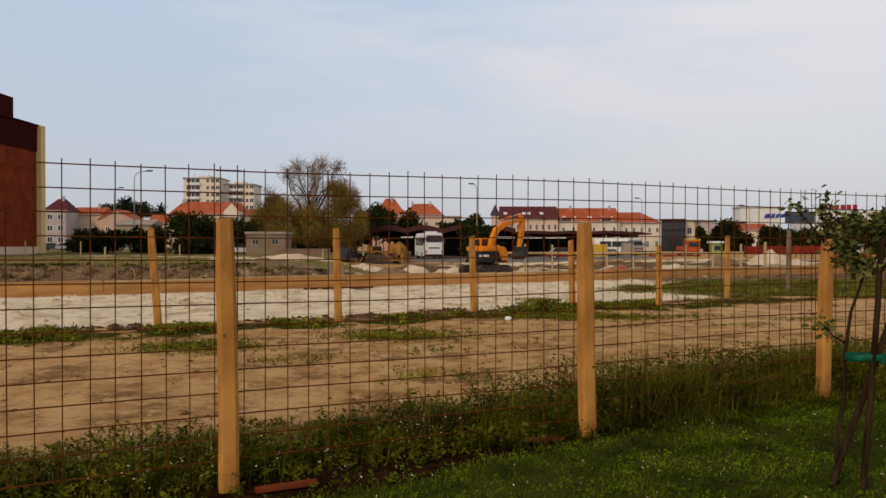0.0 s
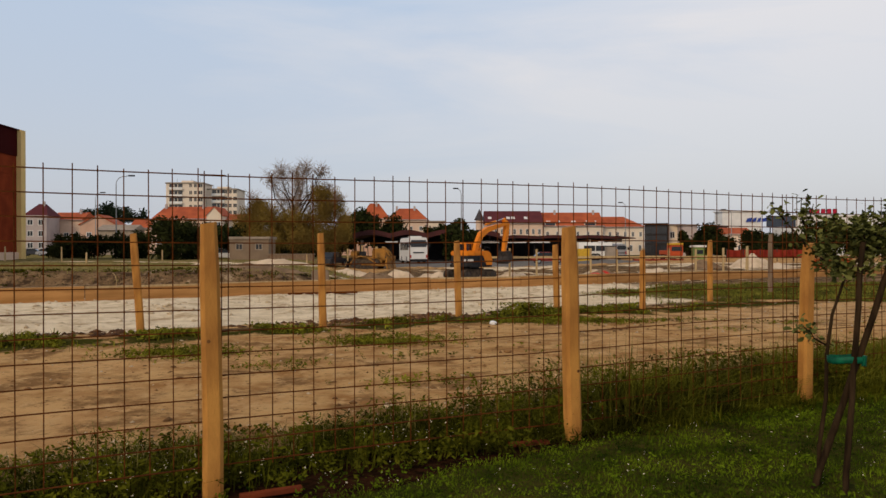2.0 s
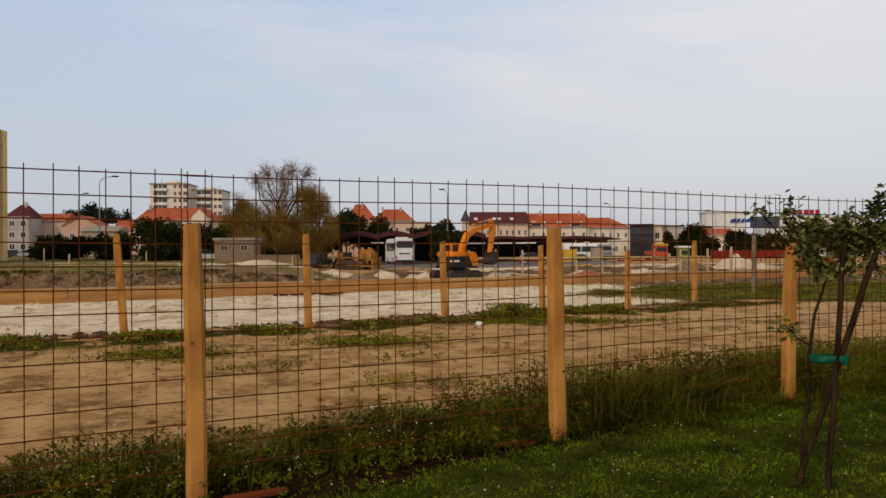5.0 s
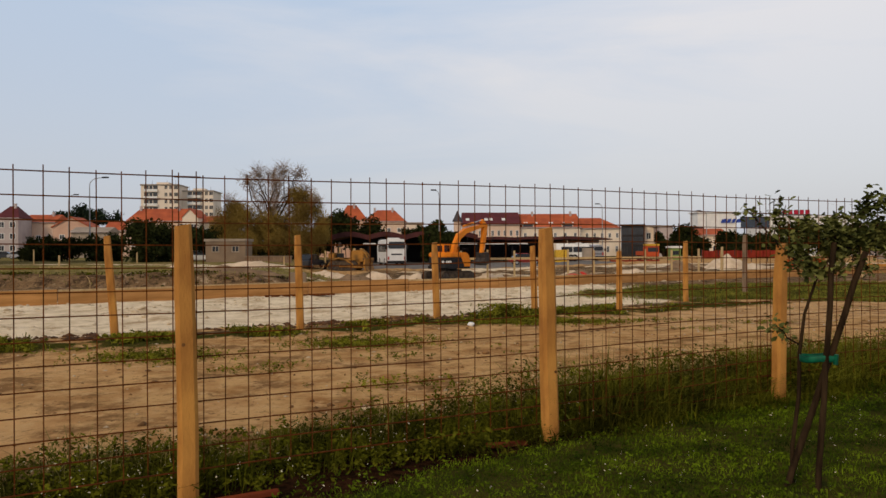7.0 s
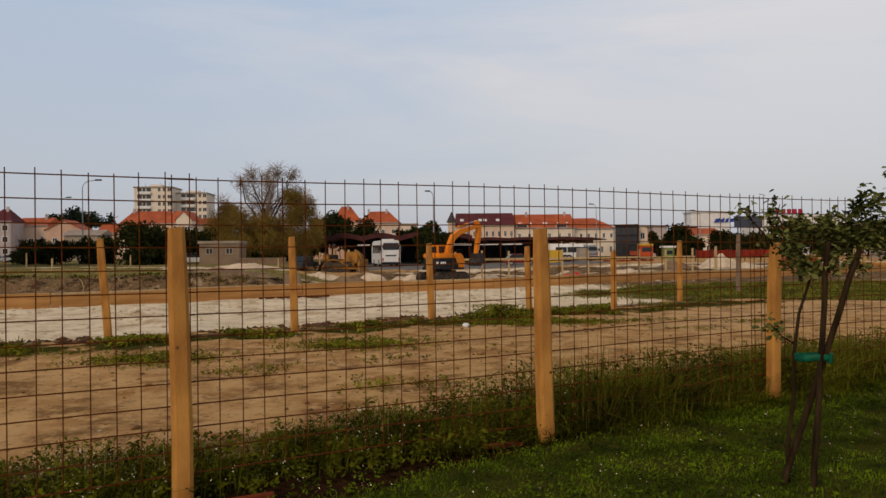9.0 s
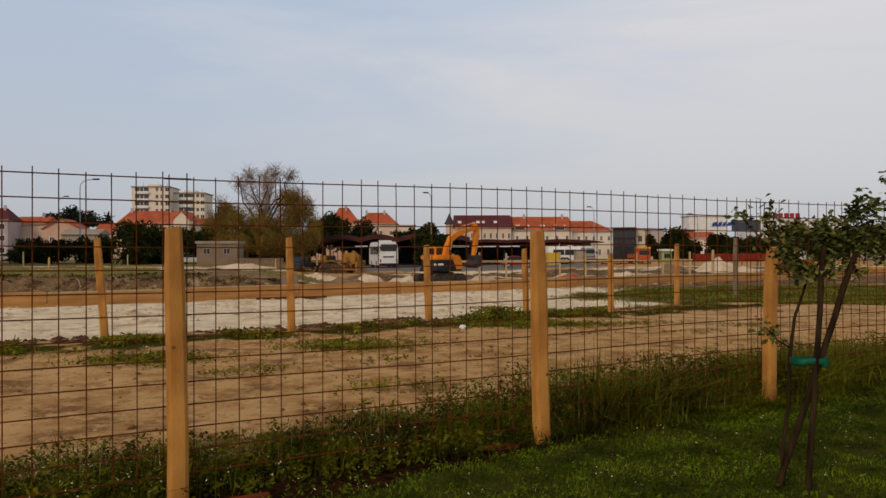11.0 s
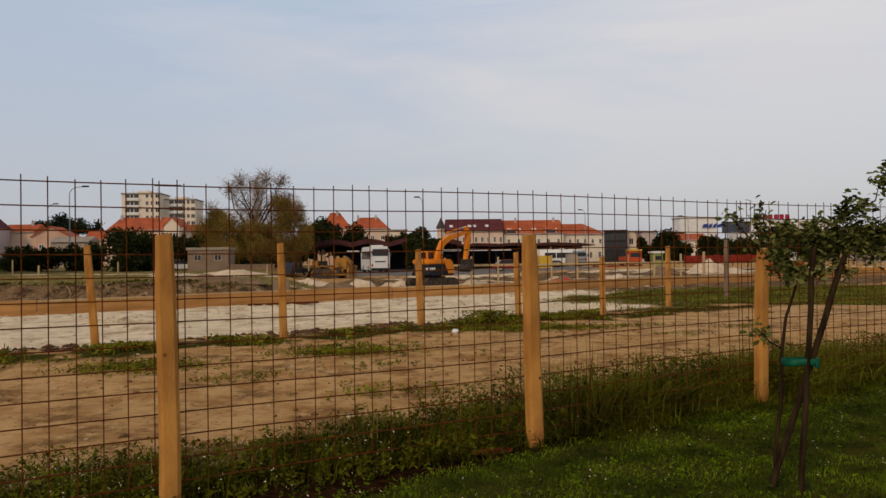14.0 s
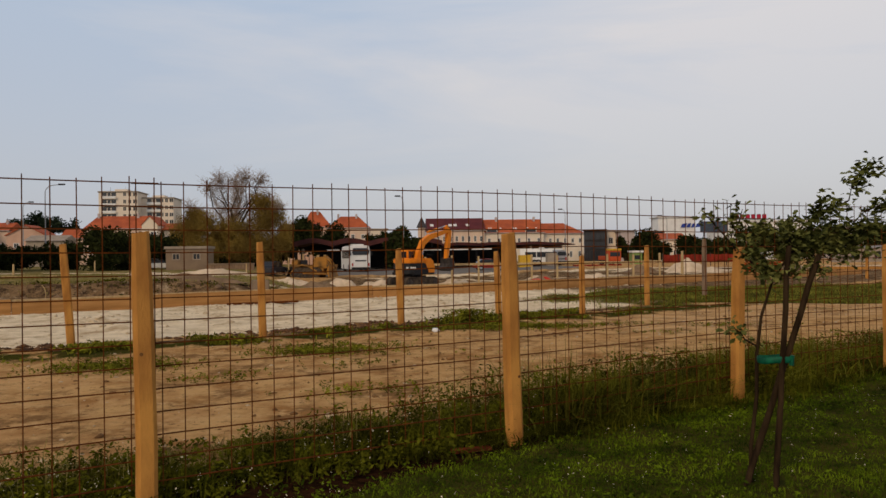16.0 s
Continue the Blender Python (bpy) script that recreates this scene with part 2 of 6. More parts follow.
def rod(p, q, r0, r1=None, seg=10, bm=None):
    bm = bm or bmesh.new()
    p, q = Vector(p), Vector(q)
    d = q - p
    m = Matrix.Translation((p + q) / 2) @ d.to_track_quat("Z", "Y").to_matrix().to_4x4()
    bmesh.ops.create_cone(bm, cap_ends=True, segments=seg, radius1=r0, radius2=r0 if r1 is None else r1, depth=d.length, matrix=m)
    return bm


def tube(pts, radii, seg=8, bm=None):
    """A round limb through pts, one closed skin."""
    bm = bm or bmesh.new()
    pts = [Vector(p) for p in pts]
    last = None
    for i, (p, r) in enumerate(zip(pts, radii)):
        d = (pts[min(i + 1, len(pts) - 1)] - pts[max(i - 1, 0)]).normalized()
        u = d.cross(Vector((0.31, 0.95, 0.05))).normalized()
        v = d.cross(u)
        ring = [bm.verts.new(p + (u * math.cos(k / seg * 2 * math.pi) + v * math.sin(k / seg * 2 * math.pi)) * r) for k in range(seg)]
        if last:
            for k in range(seg):
                bm.faces.new((last[k], last[(k + 1) % seg], ring[(k + 1) % seg], ring[k]))
        else:
            bm.faces.new(ring[::-1])
        last = ring
    bm.faces.new(last)
    return bm


def prism(profile, a, b, axis="y", bm=None):
    """A closed outline, in the plane across axis, drawn out from a to b along it."""
    bm = bm or bmesh.new()
    def place(u, v, w):
        return {"y": (u, w, v), "x": (w, u, v), "z": (u, v, w)}[axis]
    lo = [bm.verts.new(place(u, v, a)) for u, v in profile]
    hi = [bm.verts.new(place(u, v, b)) for u, v in profile]
    n = len(profile)
    made = [bm.faces.new(lo), bm.faces.new(hi[::-1])]
    for i in range(n):
        made.append(bm.faces.new((lo[i], hi[i], hi[(i + 1) % n], lo[(i + 1) % n])))
    bmesh.ops.recalc_face_normals(bm, faces=made)
    return bm


def mesh_from(name, verts, faces, material, parent=None, smooth=False):
    me = bpy.data.meshes.new(name)
    verts = np.asarray(verts, dtype=np.float32)
    faces = np.asarray(faces, dtype=np.int32)
    k = faces.shape[1]
    me.vertices.add(len(verts))
    me.vertices.foreach_set("co", verts.ravel())
    me.loops.add(faces.size)
    me.loops.foreach_set("vertex_index", faces.ravel())
    me.polygons.add(len(faces))
    me.polygons.foreach_set("loop_start", np.arange(0, faces.size, k, dtype=np.int32))
    me.update(calc_edges=True)
    me.materials.append(material)
    if smooth:
        me.shade_smooth()
    ob = new(name, me)
    if parent is not None:
        ob.parent = parent
    return ob


# ---- the lie of the land ----
# the fence runs at 28.6 degrees: s is the distance behind it, a the way along it
FA = radians(28.6)
FC, FN = np.array((math.cos(FA), math.sin(FA))), np.array((-math.sin(FA), math.cos(FA)))
F0 = 4.99


# the mesh fence itself
MA, M0 = radians(25.6), 5.20
MC, MN = np.array((math.cos(MA), math.sin(MA))), np.array((-math.sin(MA), math.cos(MA)))


def by_mesh(a, s):
    """Ground plan of a point a along the mesh fence and s behind it."""
    return float(MC[0] * a + MN[0] * (s + M0)), float(MC[1] * a + MN[1] * (s + M0))


def at_fence(a, s):
    """Ground plan of a point a along the fence and s behind it."""
    return float(FC[0] * a + FN[0] * (s + F0)), float(FC[1] * a + FN[1] * (s + F0))


def sst(lo, hi, v):
    u = np.clip((np.asarray(v, dtype=float) - lo) / (hi - lo), 0, 1)
    return u * u * (3 - 2 * u)


def wob(x, y, f, ph=0.0):
    """Cheap smooth unevenness, about -1 to 1."""
    return (np.sin(x * f + 1.7 * np.sin(y * f * 0.63 + ph) + ph) + np.sin(y * f * 1.13 + 1.3 * np.sin(x * f * 0.71 - ph) + 2.1 * ph)
            + 0.6 * np.sin((x + y) * f * 2.3 + ph) + 0.5 * np.sin((x - 0.6 * y) * f * 3.1 + 2 * ph)) / 3.1


def ground_z(x, y):
    x, y = np.asarray(x, dtype=float), np.asarray(y, dtype=float)
    s = FN[0] * x + FN[1] * y - F0
    sm, am = MN[0] * x + MN[1] * y - M0, MC[0] * x + MC[1] * y
    shift = 8 * sst(46, 66, y)
    pit = sst(21, 34, s) * sst(-9 - shift, 1 - shift, x) * (1 - 0.7 * sst(10, 24, x))
    far = sst(95, 165, y)
    z = -1.28 * pit * (1 - 0.64 * sst(60, 98, y)) * (1 - far) - 0.45 * far * sst(-40, 10, x)
    left = 1 - sst(-7 - shift, 1 - shift, x + 0.8 * wob(x, y, 0.5, 3.0))
    edge = y + 0.7 * wob(x, y, 0.45, 1.2) + 0.25 * wob(x, y, 1.9, 0.4)
    z = z + left * (-0.22 * sst(21, 25, s) * (1 - sst(37.2, 38.0, edge)) + (0.42 - 0.22 * sst(60, 90, y)) * sst(37.2, 38.6, edge))
    z = z + 0.018 * np.clip(am - 3.2, -6, 9) * (1 - sst(3, 8, sm))
    z = z - 0.03 * np.exp(-((sm - 0.05) / 0.28) ** 2)
    z = z + 0.018 * wob(x, y, 1.3) * sst(-1, 2, s) + 0.012 * wob(x, y, 4.1, 1.0)
    z = z + (0.10 * wob(x, y, 0.7, 2.0) + 0.05 * wob(x, y, 2.2, 0.5)) * sst(21, 26, s) * (1 - sst(110, 150, y))
    strip_ = sst(10.2, 11.2, s) * (1 - sst(19.0, 20.0, s))
    z = z + strip_ * (0.10 * np.maximum(wob(x, y, 1.1, 0.8), 0) + 0.07 * np.maximum(wob(x, y, 2.7, 2.4), -0.2))
    z = z + 0.012 * wob(x, y, 3.1, 5.0) * sst(1.2, 2.5, s) * (1 - sst(9, 10, s))
    return z


def gz(x, y):
    return float(ground_z(x, y))


xs = np.concatenate([-np.geomspace(3000, 32, 26), np.arange(-30, 30.1, 0.2), np.geomspace(32, 3000, 26)])
ys = np.concatenate([np.linspace(-400, -12, 10), np.arange(-10, 2.6, 1.0), np.arange(3, 42, 0.2), np.arange(42, 120, 1.0), np.geomspace(121, 4000, 30)])
gx, gy = np.meshgrid(xs, ys)
gv = np.stack([gx.ravel(), gy.ravel(), ground_z(gx, gy).ravel()], -1)
nx, ny = len(xs), len(ys)
ii = (np.arange(ny - 1)[:, None] * nx + np.arange(nx - 1)[None]).ravel()
gf = np.stack([ii, ii + 1, ii + nx + 1, ii + nx], -1)

def meadow_at(a, s, w):
    """How much rough meadow there is, by the way along and behind the fence; w is unevenness."""
    near = 9.3 - 4.6 * sst(19, 24, a)
    edge = np.interp(a, (14, 20, 23, 27.5, 31, 34, 42), (13.6, 15.2, 16.6, 16.2, 14.6, 12.4, 11.0))
    return sst(15.0, 20.0, a + 1.4 * w) * sst(near, near + 1.0, s + 0.4 * w) * (1 - sst(edge, edge + 1.3, s - 0.4 * w))


# zones of the ground, one number a vertex each
px, py = gv[:, 0], gv[:, 1]
s_ = FN[0] * px + FN[1] * py - F0
a_ = FC[0] * px + FC[1] * py
w1, w2, w3 = wob(px, py, 0.9, 0.3), wob(px, py, 2.6, 1.9), wob(px, py, 0.33, 4.0)
sm_ = MN[0] * px + MN[1] * py - M0
lawn = 1 - sst(0.7, 1.5, sm_ - 0.3 * w1 - 0.25 * w2)
strip = np.exp(-((s_ - 9.0 - 0.5 * w1) / 0.9) ** 2) * sst(-0.7, 0.6, w2 + 0.6 * w1 + 0.35)
tuft = 0.6 * sst(-2, 3, px) * sst(0.36, 0.7, 0.6 * w1 + 0.6 * w2) * sst(1.5, 2.5, s_) * (1 - sst(7, 8, s_)) * 0.75
meadow = 0.8 * meadow_at(a_, s_, w1)
dry_zone = sst(39, 42, py + 2 * w1) * (1 - sst(-9, 2, px + 4 * w1 + 8 * sst(46, 66, py))) * (0.75 + 0.25 * w1)
leftfield = 0.45 * sst(40, 47, py + 2 * w1) * (1 - sst(-9, 2, px + 4 * w1)) * (0.55 + 0.35 * sst(-0.3, 0.5, w1 + w3) + 0.1 * sst(60, 75, py))
farfield = sst(150, 200, py) * 0.9
grass_zone = np.clip(np.maximum.reduce([lawn, strip, tuft, meadow, leftfield, farfield]), 0, 1)
gravel_sunlit_zone = sst(10.0, 10.7, s_ + 0.35 * w2 + 0.3 * w1) * (1 - sst(20.0, 20.6, s_)) * (1 - meadow) * (1 - sst(25, 31, a_))
# paler patches on the right-hand earth: sunlight painted with the gravel colour
gravel_sunlit_zone = np.maximum(gravel_sunlit_zone, 0.36 * sst(7, 12, a_ + w1) * sst(2.5, 4.0, s_ + 0.5 * w2) * (1 - sst(8.0, 9.0, s_)))
gravel_sunlit_zone = np.maximum(gravel_sunlit_zone, 0.85 * sst(20.4, 21.5, s_) * (1 - sst(23.5, 25.5, s_ - w1)))
gravel_sunlit_zone = np.maximum(gravel_sunlit_zone, 0.95 * sst(41.0, 42.5, py + w1) * (1 - sst(46, 50, py - w2)) * (1 - sst(-6, 1, px)) * sst(-0.5, 0.3, w1 + w3))
gravel_sunlit_zone = np.maximum(gravel_sunlit_zone, 0.62 * sst(0.0, 0.5, w3 + 0.6 * w1 + 0.2 * sst(-2, 4, px)) * sst(24, 30, s_) * sst(-6, 2, px) * (1 - sst(85, 100, py)))
soil_zone = sst(21.5, 25, s_ + 1.0 * w1) * (1 - sst(46 + 32 * sst(-10, -3, px), 60 + 30 * sst(-10, -3, px), py)) * (1.0 - 0.6 * sst(21, 23, s_) * sst(0.3, 0.6, gravel_sunlit_zone))
soil_zone = np.maximum(soil_zone, np.exp(-((s_ - 9.9 - 0.4 * w1) / 0.45) ** 2) * sst(-0.4, 0.4, w2 + 0.3) * 0.8)
soil_zone = np.maximum(soil_zone, np.exp(-((sm_ - 0.0) / 0.35) ** 2) * 0.8)
soil_zone = np.maximum(soil_zone, 0.95 * sst(20, 25, a_ + w1) * sst(13, 15, s_ - 0.3 * w2) * (1 - meadow) * (1 - sst(60, 70, py)))
am_ = MC[0] * px + MC[1] * py
# dark leaf litter at the fence foot, with the weeds' shade painted in
shaded_litter_zone = sst(-0.72, -0.46, sm_ - 0.2 * sst(1.6, 3.4, am_) - 0.14 * sst(1.5, 3.5, am_) - 0.22 * sst(4.0, 5.0, am_) + 0.1 * w2) * (1 - sst(0.4, 0.75, sm_ + 0.12 * w2))
PATCHES = ((-3.7, 11.5, 0.75, 0.55, 1.0), (-0.7, 12.8, 0.8, 0.6, 1.0), (-0.1, 8.9, 0.55, 0.3, 0.55), (-1.95, 10.2, 0.5, 0.35, 0.5), (2.1, 16.2, 0.9, 0.45, 1.0), (3.5, 16.1, 0.75, 0.5, 1.0), (5.1, 15.8, 0.8, 0.35, 0.5), (-0.1, 10.9, 0.5, 0.3, 0.4))
patch_zone = np.maximum.reduce([k_ * np.exp(-((px - x_) / rx_) ** 2 - ((py - y_) / ry_) ** 2) for x_, y_, rx_, ry_, k_ in PATCHES]) * (0.75 + 0.4 * w2)
grass_zone = np.clip(np.maximum(grass_zone, patch_zone * 0.75), 0, 1)
sand_path = np.exp(-((py - 64 + 0.9 * (px + 20.5)) / (2.2 + 0.8 * w1)) ** 2) * (1 - sst(-14, -9, px)) * sst(-48, -40, px)
gravel_sunlit_zone = np.maximum(gravel_sunlit_zone, sand_path)
grass_zone, dry_zone, soil_zone = grass_zone * (1 - sand_path), dry_zone * (1 - sand_path), soil_zone * (1 - sand_path)
road_zone = sst(84, 92, py + 2 * w1) * sst(-12, -6, px) * (1 - sst(22, 30, px)) * (1 - sst(150, 170, py))

ground = mesh_from("ground", gv, gf, None, smooth=True)
for zone, values in (("grass", grass_zone), ("gravel", gravel_sunlit_zone), ("soil", soil_zone), ("shaded_litter", shaded_litter_zone), ("dry", dry_zone), ("road", road_zone)):
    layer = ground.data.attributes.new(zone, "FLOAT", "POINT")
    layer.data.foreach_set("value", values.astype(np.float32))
tagged(ground, "dry brown earth, pale gravel strip and patchy grass of a building site", "ground", kind="structure")


def ground_material():
    m = bpy.data.materials.new("site_ground")
    m.use_nodes = True
    n, l = m.node_tree.nodes, m.node_tree.links
    bsdf = n["Principled BSDF"]
    co = n.new("ShaderNodeTexCoord")
    def tex(scale, detail=6, rough=0.6):
        t = n.new("ShaderNodeTexNoise")
        t.inputs["Scale"].default_value, t.inputs["Detail"].default_value, t.inputs["Roughness"].default_value = scale, detail, rough
        l.new(co.outputs["Object"], t.inputs["Vector"])
        return t
    big, mid, fine, grit = tex(0.35), tex(1.7), tex(9.0, 8, 0.7), tex(45, 4, 0.7)
    def mixed(a, b, fac, lo=0.4, hi=0.6):
        r = n.new("ShaderNodeMapRange")
        r.inputs["From Min"].default_value, r.inputs["From Max"].default_value = lo, hi
        l.new(fac, r.inputs[0])
        x = n.new("ShaderNodeMix")
        x.data_type = "RGBA"
        for key, c in (("A", a), ("B", b)):
            if isinstance(c, tuple):
                x.inputs[key].default_value = (*c, 1)
            else:
                l.new(c, x.inputs[key])
        l.new(r.outputs[0], x.inputs["Factor"])
        return x.outputs["Result"]
    def zoned(name, noise_out, amount=0.7):
        at = n.new("ShaderNodeAttribute")
        at.attribute_name = name
        x = n.new("ShaderNodeMath")
        x.operation = "MULTIPLY_ADD"
        x.inputs[1].default_value = amount
        l.new(noise_out, x.inputs[0])
        y = n.new("ShaderNodeMath")
        y.operation = "ADD"
        x.inputs[2].default_value = -amount / 2
        l.new(x.outputs[0], y.inputs[0])
        l.new(at.outputs["Fac"], y.inputs[1])
        return y.outputs[0]
    dirt = mixed((0.58, 0.35, 0.15), (0.36, 0.18, 0.068), mid.outputs[0], 0.42, 0.62)
    dirt = mixed(dirt, (0.62, 0.37, 0.165), big.outputs[0], 0.5, 0.68)
    patch = tex(0.9, 8, 0.72)
    dirt = mixed(dirt, (0.25, 0.135, 0.058), patch.outputs[0], 0.51, 0.60)
    dirt = mixed(dirt, (0.60, 0.375, 0.175), tex(2.9, 7, 0.7).outputs[0], 0.52, 0.64)
    dirt = mixed(dirt, (0.14, 0.075, 0.033), fine.outputs[0], 0.56, 0.69)
    gravel = mixed((0.84, 0.70, 0.50), (0.6, 0.47, 0.3), mid.outputs[0], 0.42, 0.68)
    gravel = mixed(gravel, (0.46, 0.33, 0.2), patch.outputs[0], 0.53, 0.63)
    gravel = mixed(gravel, (0.36, 0.28, 0.2), fine.outputs[0], 0.58, 0.76)
    turf = mixed((0.045, 0.05, 0.009), (0.09, 0.066, 0.018), mid.outputs[0], 0.42, 0.7)
    turf = mixed(turf, (0.03, 0.036, 0.01), fine.outputs[0], 0.48, 0.68)
    road = mixed((0.2, 0.185, 0.17), (0.15, 0.14, 0.13), mid.outputs[0], 0.4, 0.65)
    # besides real gravel, this mask carries the painted sunlight on the right-hand earth
    c = mixed(dirt, gravel, zoned("gravel", fine.outputs[0], 0.6), 0.35, 0.6)
    soil = mixed((0.17, 0.105, 0.055), (0.27, 0.175, 0.095), mid.outputs[0], 0.4, 0.65)
    soil = mixed(soil, (0.06, 0.038, 0.023), patch.outputs[0], 0.50, 0.58)
    soil = mixed(soil, (0.055, 0.035, 0.022), fine.outputs[0], 0.5, 0.66)
    soil = mixed(soil, (0.42, 0.31, 0.2), tex(0.8, 7, 0.7).outputs[0], 0.56, 0.64)
    c = mixed(c, soil, zoned("soil", mid.outputs[0], 0.9), 0.3, 0.75)
    hay = mixed((0.28, 0.21, 0.085), (0.14, 0.125, 0.045), mid.outputs[0], 0.42, 0.6)
    hay = mixed(hay, (0.42, 0.32, 0.19), patch.outputs[0], 0.56, 0.7)
    c = mixed(c, hay, zoned("dry", mid.outputs[0], 0.5), 0.3, 0.55)
    c = mixed(c, road, zoned("road", mid.outputs[0], 0.4), 0.4, 0.6)
    c = mixed(c, turf, zoned("grass", fine.outputs[0], 0.9), 0.35, 0.62)
    # litter browns taken near black, so the colour also holds the foot's shade
    shaded_litter = mixed((0.045, 0.019, 0.009), (0.014, 0.008, 0.004), fine.outputs[0], 0.42, 0.6)
    c = mixed(c, shaded_litter, zoned("shaded_litter", fine.outputs[0], 0.5), 0.35, 0.6)
    l.new(c, bsdf.inputs["Base Color"])
    bsdf.inputs["Roughness"].default_value = 0.95
    bsdf.inputs["Specular IOR Level"].default_value = 0.0
    h = n.new("ShaderNodeMath")
    h.operation = "MULTIPLY_ADD"
    h.inputs[1].default_value = 0.3
    l.new(grit.outputs[0], h.inputs[0])
    l.new(fine.outputs[0], h.inputs[2])
    b = n.new("ShaderNodeBump")
    b.inputs["Strength"].default_value, b.inputs["Distance"].default_value = 0.8, 0.05
    l.new(h.outputs[0], b.inputs["Height"])
    l.new(b.outputs[0], bsdf.inputs["Normal"])
    return m


ground.data.materials.clear()
ground.data.materials.append(ground_material())


# ---- near fence: rough posts and rusty reinforcement mesh ----
def post(name, x, y, h, w, lean=(0, 0), turn=0.0, material=M_POST, label="", group="", sink=0.25):
    """A rough-sawn post with worn edges and a slanted, chamfered head."""
    rnd = random.Random(int(x * 91 + y * 37))
    bm = bmesh.new()
    rings = []
    c, n = w * 0.5, 7
    for k in range(n):
        f = k / (n - 1)
        z = -sink + f * (h + sink)
        g = c * (1.04 - 0.08 * f) * (0.82 if k == n - 1 else 1.0)
        jx, jy = rnd.uniform(-0.004, 0.004), rnd.uniform(-0.004, 0.004)
        ring = []
        for sx, sy in ((-1, -0.62), (-0.62, -1), (0.62, -1), (1, -0.62), (1, 0.62), (0.62, 1), (-0.62, 1), (-1, 0.62)):
            zz = z + (0.012 * sx * rnd.uniform(0.5, 1) if k >= n - 2 else 0)
            ring.append(bm.verts.new((sx * g + jx + lean[0] * max(z, 0) / h, sy * g * 0.8 + jy + lean[1] * max(z, 0) / h, zz)))
        rings.append(ring)
    for r0, r1 in zip(rings, rings[1:]):
        for i in range(8):
            bm.faces.new((r0[i], r0[(i + 1) % 8], r1[(i + 1) % 8], r1[i]))
    bm.faces.new(rings[-1])
    bm.faces.new(rings[0][::-1])
    ob = part(name, bm, material)
    ob.matrix_world = pose(x, y, gz(x, y), 0, 0, turn)
    for k in range(1 if sink > 0.24 and h < 1.9 and w < 0.135 else 0):
        kz = h * rnd.uniform(0.2, 0.92)
        kx = rnd.uniform(-0.5, 0.5) * c
        bmk = rod((kx + lean[0] * kz / h, -c * 0.8 - 0.004, kz), (kx + lean[0] * kz / h, -c * 0.8 + 0.03, kz), 0.012, 0.012, 9)
        part("knot", bmk, M_KNOT, ob, "dark knot in the wood")
    return tagged(ob, label, "fence post", group)


for a, h, w, lean in ((0.895, 1.735, 0.125, (-0.03, 0)), (3.775, 1.74, 0.13, (-0.035, 0)), (6.59, 1.60, 0.13, (0.055, 0)), (9.40, 1.63, 0.13, (0.0, 0)), (-1.95, 1.72, 0.125, (0, 0)), (12.2, 1.65, 0.13, (0.02, 0))):
    x, y = by_mesh(a, -0.075)
    h -= gz(x, y)
    post("fence_post", x, y, h, w, lean, 22, label="rough light brown wooden fence post standing in weeds", group="posts of the mesh fence")


def mesh_panel(name, a0, cols, z0, rows, s, sag, cell=0.15, r=0.0039):
    """A sheet of welded rebar mesh: upright wires and level wires, each a bar of its own."""
    x0, y0 = by_mesh(a0, s)
    panel = empty(name, pose(x0, y0, 0, 0, 0, 25.6), "rusty welded rebar mesh panel tied to wooden posts", "mesh fence", "panels of the mesh fence")
    length = cols * cell
    def level(u, k):
        return z0 + k * cell + 0.010 * math.sin(u * 1.1 + k * 0.3 + a0) + sag * u
    for k in range(rows + 1):
        bm = bmesh.new()
        prev = None
        n = max(6, cols // 2)
        for j in range(n + 1):
            u = -0.03 + (length + 0.06) * j / n
            ring = [bm.verts.new((u, 0.0 + dy, level(u, k) + dz)) for dy, dz in ((-r, -r), (r, -r), (r, r), (-r, r))]
            if prev:
                for i in range(4):
                    bm.faces.new((prev[i], prev[(i + 1) % 4], ring[(i + 1) % 4], ring[i]))
            prev = ring
        part("level_wire", bm, M_RUST, panel)
    for j in range(cols + 1):
        u = j * cell + 0.004 * math.sin(j * 2.3)
        top = level(u, rows) + 0.03 + 0.012 * math.sin(j * 5.1)
        part("upright_wire", rod((u, 2 * r, level(u, 0) - 0.03), (u + 0.006 * math.sin(j), 2 * r + 0.012 * math.sin(j * 0.7), top), r, seg=5), M_RUST, panel)
    return panel


# panel joints: one overlaps at the first post
mesh_panel("mesh_panel", -0.389 - 17 * 0.15, 26, 0.115, 13, 0.0, 0.0)
mesh_panel("mesh_panel", 0.856, 38, 0.113, 13, 0.012, 0.0014)
mesh_panel("mesh_panel", 0.856 + 37 * 0.15 + 0.03, 38, 0.12, 13, 0.0, 0.001)

# ---- second row of posts across the bare earth ----
for x, y, h, lean in ((-5.31, 14.2, 1.85, (-0.13, 0)), (-2.10, 15.3, 1.87, (-0.05, 0)), (0.70, 17.2, 1.72, (-0.05, 0)), (3.17, 18.6, 1.64, (-0.06, 0)),
                      (5.50, 19.4, 1.5, (0, 0)), (8.14, 21.8, 1.76, (0, 0)), (10.9, 23.4, 1.6, (0, 0)), (13.4, 24.9, 1.6, (0, 0)), (16.0, 26.3, 1.6, (0, 0))):
    if x < 10:
        post("site_post", x, y, h, 0.14, lean, 20, label="light brown wooden post at the edge of the gravel strip", group="posts along the gravel strip")
